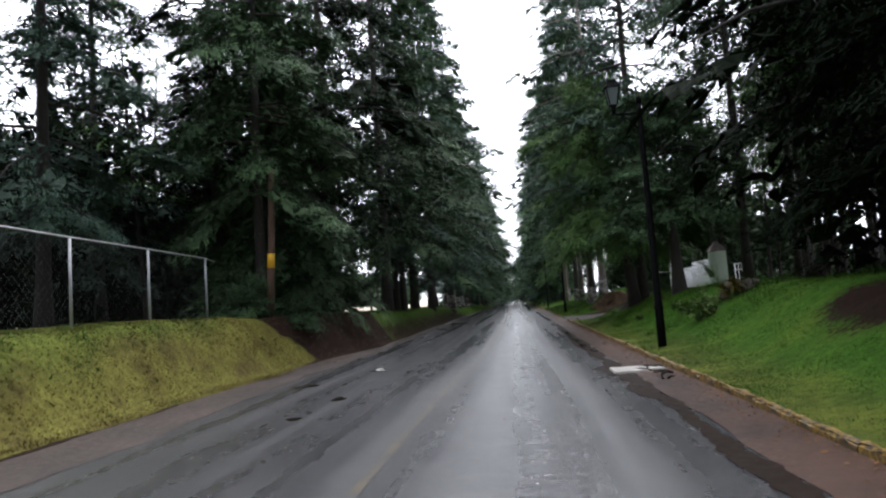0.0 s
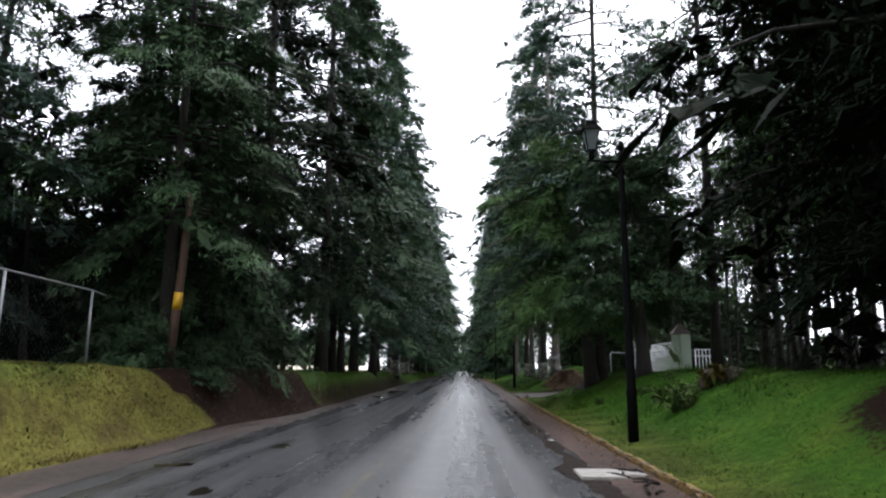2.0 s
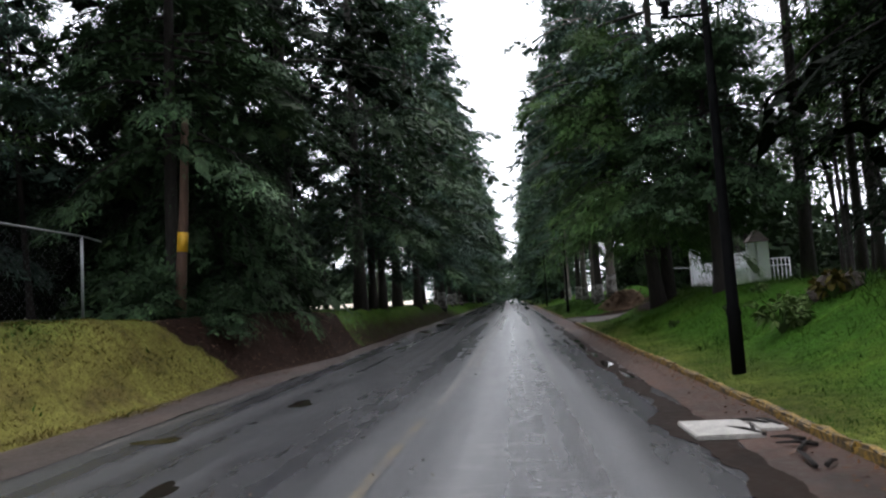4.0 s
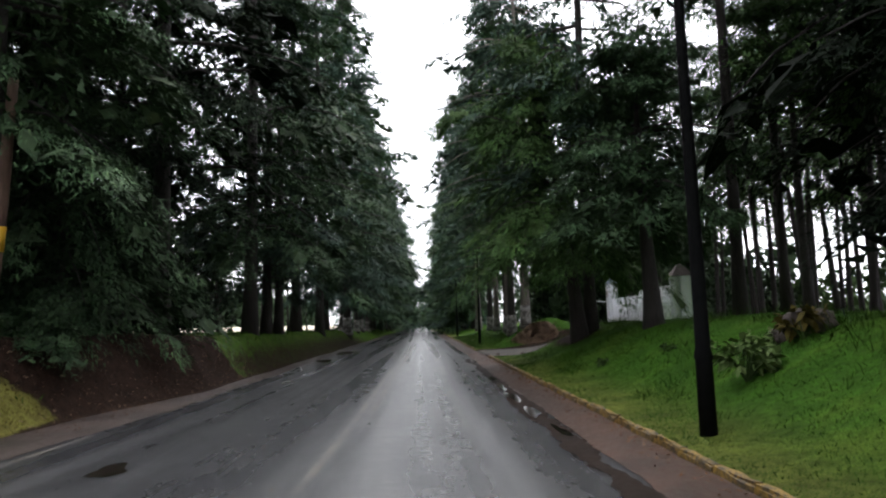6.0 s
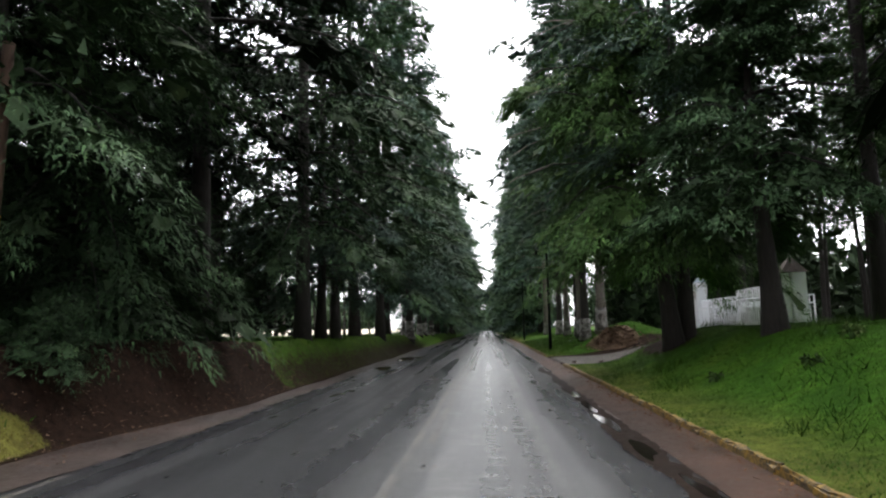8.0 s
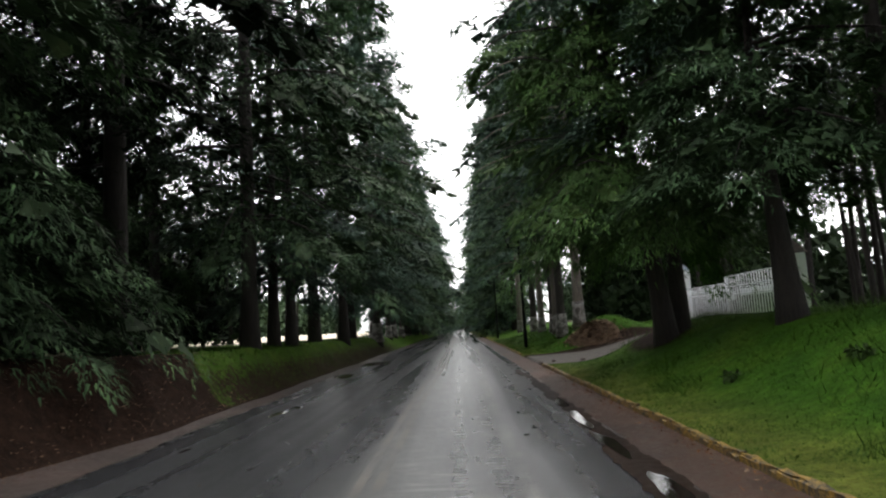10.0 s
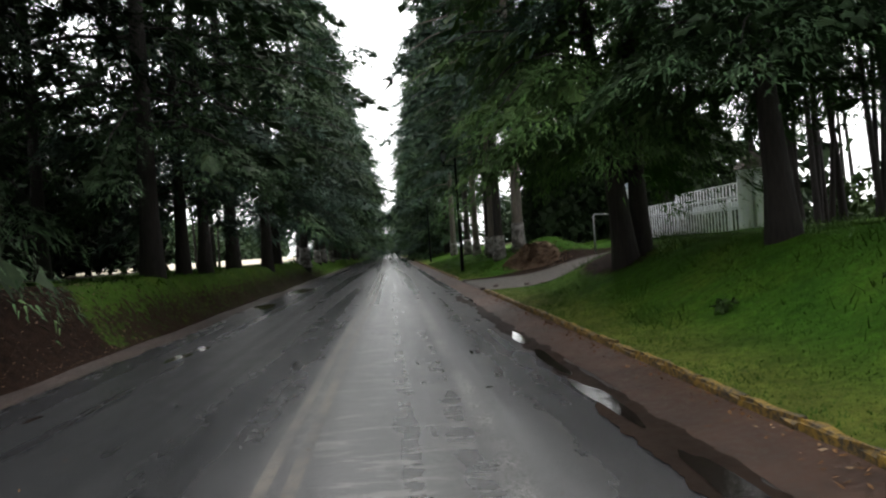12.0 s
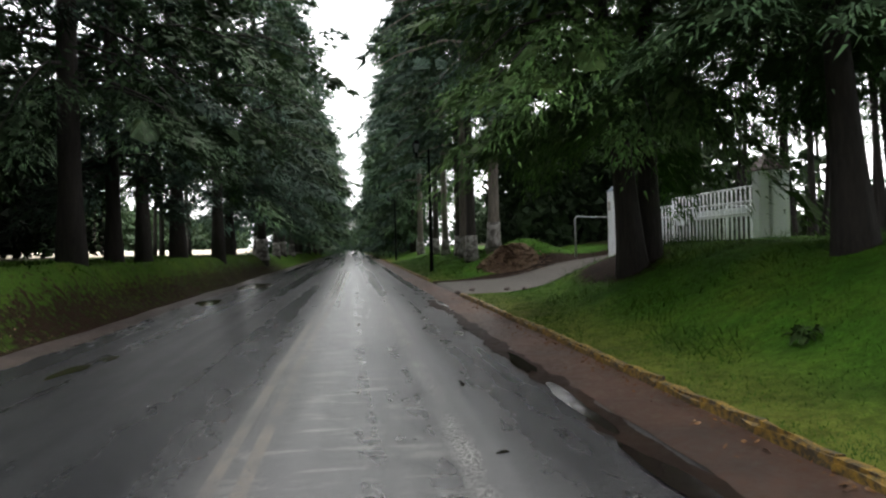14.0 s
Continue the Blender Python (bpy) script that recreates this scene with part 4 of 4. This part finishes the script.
bmesh.ops.create_cone(bm, cap_ends=True, segments=4, radius1=0.6, radius2=0.1, depth=0.46, matrix=pose(0.01, 0, 3.044 + 0.23 - pz + 0.15, 0, 0, 0) @ Matrix.Diagonal((1.0, 0.66, 1.0, 1)) @ pose(0, 0, 0, 0, 0, 45))
part("cap", bm, M_STONE, pillar, "mossy dark pyramid cap")

pier = tagged(new("gate_pier"), "white rendered pier with a blue-grey pyramid cap", "pillar")
pier.location = (10.14, 42.95, float(land(10.14, 42.95)) - 0.2)
hz = 3.38 - pier.location.z
bm = bmesh.new()
box(bm, -0.24, 0.24, -0.24, 0.24, 0, hz, 0.015)
part("shaft", bm, M_WHITE, pier)
bm = bmesh.new()
bmesh.ops.create_cone(bm, cap_ends=True, segments=4, radius1=0.37, radius2=0.02, depth=0.3, matrix=pose(0, 0, hz + 0.154, 0, 0, 45))
part("cap", bm, M_ROOF, pier, "blue-grey painted pyramid cap")
bm = bmesh.new()
box(bm, -0.27, -0.245, -0.1, 0.1, hz - 0.75, hz - 0.4, 0.004)
part("plate", bm, M_CONCRETE, pier, "small faded plate")

# ---- goal-like pipe frame beyond the drive ----
frame_ = tagged(new("pipe_frame"), "bent grey pipe frame standing on grass", "frame")
fz = float(land(9.7, 46.2))
part("upright", tube("upright", [(9.6, 46.2, fz - 0.1), (9.6, 46.2, 2.45), (9.68, 46.2, 2.55)], 0.035, M_GALV, 8), None, frame_)
part("crossbar", tube("crossbar", [(9.68, 46.2, 2.55), (10.6, 46.25, 2.5), (11.8, 46.3, 2.52)], 0.03, M_GALV, 8), None, frame_)
part("upright", tube("upright", [(11.8, 46.3, 2.52), (11.86, 46.3, 2.4), (11.86, 46.3, float(land(11.86, 46.3)) - 0.1)], 0.035, M_GALV, 8), None, frame_)


# ---- small things on the verge ----
def leafy_plant(name, x, y, size, stems, leaf, material, label, seed, broad=0.22, category="plant"):
    rs = np.random.RandomState(seed)
    thing = tagged(new(name), label, category)
    thing.location = (x, y, float(land(x, y)))
    quads, sv, sf = [], [], []
    for k in range(stems):
        az_, reach = rs.rand() * 6.28, size * (0.3 + 0.7 * rs.rand())
        top = Vector((math.cos(az_) * reach * 0.7, math.sin(az_) * reach * 0.7, size * (0.35 + 0.6 * rs.rand())))
        mid = top * 0.5 + Vector((0, 0, 0.12 * size))
        v, f = tube_arrays([(0, 0, -0.03), mid, top], [0.012, 0.008, 0.003], 4, False)
        o = len(sv)
        sv += v
        sf += [tuple(i + o for i in q) for q in f]
        for j in range(11):
            s_ = 0.25 + 0.75 * rs.rand()
            p = np.array(mid * (1 - s_) * 0.9 + top * s_)
            d = rs.randn(3) + np.array([math.cos(az_), math.sin(az_), 0.1]) * 0.8
            d /= np.linalg.norm(d)
            w = np.cross(d, rs.randn(3) * 0.4 + np.array([0, 0, 1.0]))
            w /= np.linalg.norm(w) + 1e-6
            l_ = leaf * (0.6 + 0.7 * rs.rand())
            quads.append([p, p + d * 0.5 * l_ + w * broad * l_, p + d * l_ - np.array([0, 0, 0.25 * l_]), p + d * 0.5 * l_ - w * broad * l_])
    part("stems", mesh_from("stems", sv, sf, M_LEAF_LIGHT), None, thing)
    part("leaves", quads_mesh("leaves", np.array(quads), material), None, thing)
    return thing


leafy_plant("broadleaf_plant", 4.72, 17.9, 0.7, 26, 0.2, M_PLANT, "pale green broad-leaved weed growing in the grass bank", 3)
leafy_plant("broadleaf_plant", 5.3, 18.6, 0.4, 14, 0.15, M_PLANT, "small broad-leaved weed growing in the grass bank", 4)
leafy_plant("weed", 6.1, 22.6, 0.3, 10, 0.12, M_PLANT, "low weed tuft in the grass bank", 5)
leafy_plant("weed", 4.4, 24.4, 0.2, 8, 0.1, M_LEAF_LIGHT, "low weed tuft in the grass bank", 6)
leafy_plant("weed", 5.2, 22.2, 0.22, 8, 0.1, M_LEAF_LIGHT, "low weed tuft in the grass bank", 7)


def rough_lump(name, x, y, size, material, label, category, seed, sink=0.25, z=None):
    bm = bmesh.new()
    bmesh.ops.create_icosphere(bm, subdivisions=3, radius=1.0)
    noise.seed_set(seed)
    for v in bm.verts:
        f = 1 + 0.35 * noise.noise(v.co * 1.3 + Vector((seed, 0, 0))) + 0.18 * noise.noise(v.co * 3.7) + 0.08 * noise.noise(v.co * 9.0)
        v.co = Vector((v.co.x * size[0] * f, v.co.y * size[1] * f, v.co.z * size[2] * f))
    me = bpy.data.meshes.new(name)
    bm.to_mesh(me)
    bm.free()
    me.materials.append(material)
    ob = new(name, me)
    ob.location = (x, y, (float(land(x, y)) if z is None else z) + size[2] * (1 - sink) - 0.02)
    return tagged(ob, label, category)


for k, (dx, dy, s_) in enumerate(((0, 0, 0.3), (0.35, 0.12, 0.2), (-0.25, 0.3, 0.17), (0.15, -0.35, 0.2), (0.6, 0.4, 0.16))):
    rough_lump("rock", 5.95 + dx, 18.5 + dy, (s_, s_ * 0.8, s_ * 0.85), M_STONE, "dark weathered rock half buried in the grass bank", "rock", 10 + k)
leafy_plant("dry_fern", 5.8, 18.2, 0.5, 14, 0.2, M_DRYGRASS, "withered yellowish fern among rocks", 9)

stump = tagged(new("tree_stump"), "dark sawn tree stump on the grass crest", "stump")
stump.location = (8.2, 19.0, float(land(8.2, 19.0)) - 0.05)
part("bole", tube("bole", [(0, 0, 0), (0, 0, 0.12), (0.01, 0, 0.42)], [0.34, 0.27, 0.25], M_BARK, 14), None, stump)
part("cut_face", tube("cut_face", [(0.01, 0, 0.422), (0.01, 0, 0.432)], [0.235, 0.23], M_BARK, 14), None, stump)

heap_h = lambda X, Y: land(X, Y) - 0.05 + 0.55 * np.exp(-((X - 6.45) / 0.85) ** 2 - ((Y - 46.0) / 0.7) ** 2) * (1 + 0.22 * wavy(X, Y, 0.3, 2.0) + 0.1 * wavy(X, Y, 0.12, 5.0))
tagged(grid("earth_mound", np.arange(4.9, 8.1, 0.09), np.arange(44.6, 47.5, 0.09), heap_h, M_MOUND), "heap of dry brown earth and needles beside the drive", "mound")
for k in range(7):
    rough_lump("rock", 2.75 + 0.75 * k + rng.uniform(-0.2, 0.2), 37.4 + rng.uniform(-0.4, 0.5), (0.09, 0.08, 0.06), M_STONE, "small dark stone at the edge of the gravel drive", "rock", 50 + k)

# ---- drain slab and rubbish by the kerb ----
drain = tagged(new("drain_cover"), "pale concrete drain slab set in the muddy shoulder", "drain cover")
drain.location = (2.05, 12.75, -0.045)
bm = bmesh.new()
box(bm, -0.36, 0.3, -0.38, 0.38, 0, 0.055, 0.012)
part("slab", bm, M_CONCRETE, drain)
bm = bmesh.new()
box(bm, 0.34, 0.62, -0.12, 0.36, 0.0, 0.05, 0.012)
part("slab", bm, M_CONCRETE, drain, "smaller broken concrete slab")

for k in range(9):
    a = rng.uniform(0, 3.14)
    x0, y0, l_ = rng.uniform(2.25, 2.7), rng.uniform(11.2, 13.4), rng.uniform(0.25, 0.7)
    st = tagged(new("fallen_branch", tube("fallen_branch", [(x0, y0, 0.0), (x0 + 0.5 * l_ * math.cos(a) * 0.5, y0 + 0.5 * l_ * math.sin(a), 0.02), (x0 + l_ * math.cos(a) * 0.5, y0 + l_ * math.sin(a), 0.005)], [0.022, 0.018, 0.008], M_BARK, 6)),
                "broken dark twig lying on the shoulder", "branch", "fallen twigs")


# ---- puddles ----
def blob(cx, cy, rx_, ry_, seed, n=36):
    out = []
    for k in range(n):
        a = 2 * math.pi * k / n
        r = 1 + 0.22 * math.sin(2 * a + seed) + 0.16 * math.sin(3 * a + 2.3 * seed) + 0.05 * math.sin(7 * a + 4.1 * seed)
        out.append((cx + rx_ * r * math.cos(a), cy + ry_ * r * math.sin(a)))
    return out


def puddle(cx, cy, rx_, ry_, seed, label="shallow dark puddle on the asphalt", z=None):
    z = float(road_z(np.array(cx + rx_ * 0.3))) + 0.005 if z is None else z
    pts = [(x, y, 0.0) for x, y in blob(0, 0, rx_, ry_, seed)]
    ob = new("puddle", mesh_from("puddle", pts, [tuple(range(len(pts)))], M_WATER))
    ob.location = (cx, cy, z)
    return tagged(ob, label, "puddle", "puddles")


for k, (cx, cy, a_, b_) in enumerate(((-3.85, 27.3, 0.13, 0.5), (-3.68, 28.2, 0.1, 0.3), (-3.5, 15.95, 0.2, 0.33), (-4.15, 23.3, 0.06, 0.14), (-4.5, 13.45, 0.25, 0.22), (-3.2, 11.2, 0.12, 0.3), (-3.36, 9.36, 0.14, 0.12),
                                     (0.86, 22.85, 0.05, 0.035), (-4.3, 46.0, 0.5, 2.6), (-4.4, 38.0, 0.35, 1.1), (0.95, 25.2, 0.03, 0.12))):
    puddle(cx, cy, a_, b_, k * 1.7 + 0.4)
for k, (cx, cy, a_, b_) in enumerate(((1.82, 19.6, 0.1, 0.75), (1.8, 21.9, 0.1, 0.9), (1.82, 24.1, 0.1, 0.8), (1.86, 26.2, 0.09, 0.75), (1.9, 17.6, 0.07, 0.5))):
    puddle(cx, cy, a_, b_, k * 2.1 + 0.9, "shining puddle in the muddy gutter", -0.033)
gutter = ribbon("gutter_water", lambda y: 1.74 + wob(y, 0.11, 3, 0.04) + wob(y, 0.33, 5, 0.05) + wob(y, 0.8, 7, 0.08) + wob(y, 2.9, 8, 0.14) - 0.3 * math.exp(-((y - 13.3) / 0.7) ** 2) - 0.16 * math.exp(-((y - 10.6) / 1.3) ** 2), lambda y: 2.03 + wob(y, 0.13, 5, 0.04) + wob(y, 0.31, 9, 0.05) + wob(y, 0.7, 4, 0.06) + wob(y, 3.3, 6, 0.08), np.arange(-6, 36, 0.06),
                lambda x, y: -0.04 + 0.002 * float(wavy(np.array(x), np.array(y), 0.3, 2)), M_WETMUD)
tagged(gutter, "long dark strip of wet mud along the road edge", "gutter", kind="structure")


# ---- grass, weeds and fallen leaves ----
def blades(name, seed, n, x0, x1, y0, y1, keep, height, width, material, label):
    rs = np.random.RandomState(seed)
    x, y = x0 + (x1 - x0) * rs.rand(n), y0 + (y1 - y0) * rs.rand(n)
    ok = rs.rand(n) < keep(x, y)
    x, y = x[ok], y[ok]
    n = len(x)
    p = np.stack([x, y, land(x, y) - 0.01], -1)
    a = rs.rand(n) * 6.28
    h = height * (0.5 + rs.rand(n)) * (0.75 + 0.45 * wavy(x, y, 0.7, 3.0))
    lean = np.stack([np.cos(a), np.sin(a), np.zeros(n)], -1) * (h * (0.5 + 1.1 * rs.rand(n)))[:, None]
    w = np.stack([-np.sin(a), np.cos(a), np.zeros(n)], -1) * (width * (0.6 + 0.8 * rs.rand(n)))[:, None]
    up = np.stack([np.zeros(n), np.zeros(n), h], -1)
    co = np.stack([p - w, p + w, p + up + lean], 1)
    return tagged(new(name, tris_mesh(name, co, material)), label, "grass", kind="stuff")


def not_bare(x, y):
    return np.clip(1.1 - 1.5 * earth_cover(x, y), 0, 1)


blades("grass", 1, 150000, 2.87, 9.5, 9.0, 37, not_bare, 0.042, 0.006, M_GRASS, "short bright green grass on the bank")
blades("grass", 2, 30000, 2.87, 9.0, 3.0, 10, not_bare, 0.042, 0.006, M_GRASS, "short bright green grass on the bank")
blades("grass", 3, 30000, 2.95, 10, 40, 75, not_bare, 0.09, 0.018, M_GRASS, "short bright green grass on the verge")
blades("long_grass", 4, 13000, 3.6, 9.0, 15, 34, lambda x, y: not_bare(x, y) * (wavy(x, y, 1.1, 5) > 0.2), 0.24, 0.007, M_GRASS, "scattered longer grass tufts on the bank")
blades("bank_grass", 5, 120000, -11.5, -5.6, 5, 23, not_bare, 0.055, 0.009, M_DRYGRASS, "rough yellowing grass on the roadside bank")
blades("bank_grass", 8, 60000, -11.5, -6.3, 5, 23, lambda x, y: not_bare(x, y) * smooth(-7.5, -8.3, x + 0.4 * wavy(x, y, 0.8, 2.0)), 0.06, 0.009, M_GRASS, "greener grass along the top of the roadside bank")
blades("bank_weeds", 6, 900, -8.6, -5.7, 5, 22, lambda x, y: not_bare(x, y) * (wavy(x, y, 0.5, 1) > 0.25), 0.11, 0.022, M_GRASS, "low broad weeds on the roadside bank")
blades("bank_grass", 7, 26000, -11.0, -5.5, 29, 70, lambda x, y: not_bare(x, y) * smooth(-5.6, -6.8, x), 0.1, 0.016, M_GRASS, "green grass under the avenue trees")


def scatter_leaves(name, seed, n, place, size, material, label):
    rs = np.random.RandomState(seed)
    p = place(rs, n)
    a = rs.rand(n) * 6.28
    d = np.stack([np.cos(a), np.sin(a), 0.25 * rs.randn(n)], -1) * (size * (0.5 + rs.rand(n)))[:, None]
    w = np.stack([-np.sin(a), np.cos(a), 0.25 * rs.randn(n)], -1) * (size * 0.45 * (0.5 + rs.rand(n)))[:, None]
    co = np.stack([p - d, p + w, p + d + [0, 0, 0.006], p - w], 1)
    return tagged(new(name, quads_mesh(name, co, material)), label, "leaves", kind="stuff")


def by_kerb(rs, n):
    y = 2 + 34 * rs.rand(n)
    x = KERB_X - 0.03 - np.abs(rs.randn(n)) * 0.16
    return np.stack([np.clip(x, 2.1, 9), y, -0.043 + 0.035 * (x - 2.0) + 0.012], -1)


def on_road(rs, n):
    x, y = -4.5 + 6.4 * rs.rand(n), 3 + 40 * rs.rand(n)
    return np.stack([x, y, road_z(x) + 0.01], -1)


def on_scar(rs, n):
    x, y = -9.5 + 4.0 * rs.rand(n), 19 + 12 * rs.rand(n)
    return np.stack([x, y, land(x, y) + 0.012], -1)


def on_mound(rs, n):
    x, y = 6.5 + 0.75 * rs.randn(n), 45.7 + 0.5 * rs.randn(n)
    return np.stack([x, y, heap_h(x, y) + 0.03], -1)


scatter_leaves("needle_litter", 4, 1200, on_mound, 0.1, M_MOUND, "dead boughs and needles heaped on the earth mound")
scatter_leaves("needle_litter", 3, 2500, on_scar, 0.03, M_MOUND, "dead needles and twigs on bare earth")
scatter_leaves("fallen_leaves", 1, 900, by_kerb, 0.03, M_LITTER, "brown and pale fallen leaves along the kerb")
scatter_leaves("fallen_leaves", 2, 130, on_road, 0.018, M_LITTER, "few dry leaves scattered on the asphalt")


# ---- the kerb, stone by stone ----
def kerb_stone_mesh(seed, length):
    rs = random.Random(seed)
    bm = bmesh.new()
    box(bm, 0.0, 0.12, 0.004, length - 0.006, -0.12, 0.085, 0.0)
    bmesh.ops.subdivide_edges(bm, edges=[e for e in bm.edges if abs(e.verts[0].co.y - e.verts[1].co.y) > 0.2], cuts=3, use_grid_fill=True)
    bmesh.ops.bevel(bm, geom=[e for e in bm.edges if all(v.co.z > 0.05 for v in e.verts) and (all(v.co.x < 0.01 for v in e.verts) or all(v.co.x > 0.11 for v in e.verts))], offset=0.025, segments=2, affect="EDGES")
    for v in bm.verts:
        if v.co.z > 0:
            v.co += Vector((rs.uniform(-0.014, 0.014), 0, rs.uniform(-0.028, 0.006)))
    me = bpy.data.meshes.new("kerb_stone")
    bm.to_mesh(me)
    bm.free()
    me.materials.append(M_KERB)
    return me


kerb = tagged(new("kerb"), "worn yellow-painted concrete kerb with chipped edges", "kerb", kind="structure")
STONES = [kerb_stone_mesh(k, 0.8) for k in range(8)]
for y0, count in ((-6.0, 53), (45.0, 75)):
    for k in range(count):
        st = new("kerb_stone", STONES[rng.randrange(8)])
        st.parent = kerb
        st.location = (KERB_X + rng.uniform(-0.012, 0.012), y0 + 0.8 * k, rng.uniform(-0.012, 0.008))
        st.rotation_euler = (rng.uniform(-0.006, 0.006), rng.uniform(-0.03, 0.03), rng.uniform(-0.008, 0.008))
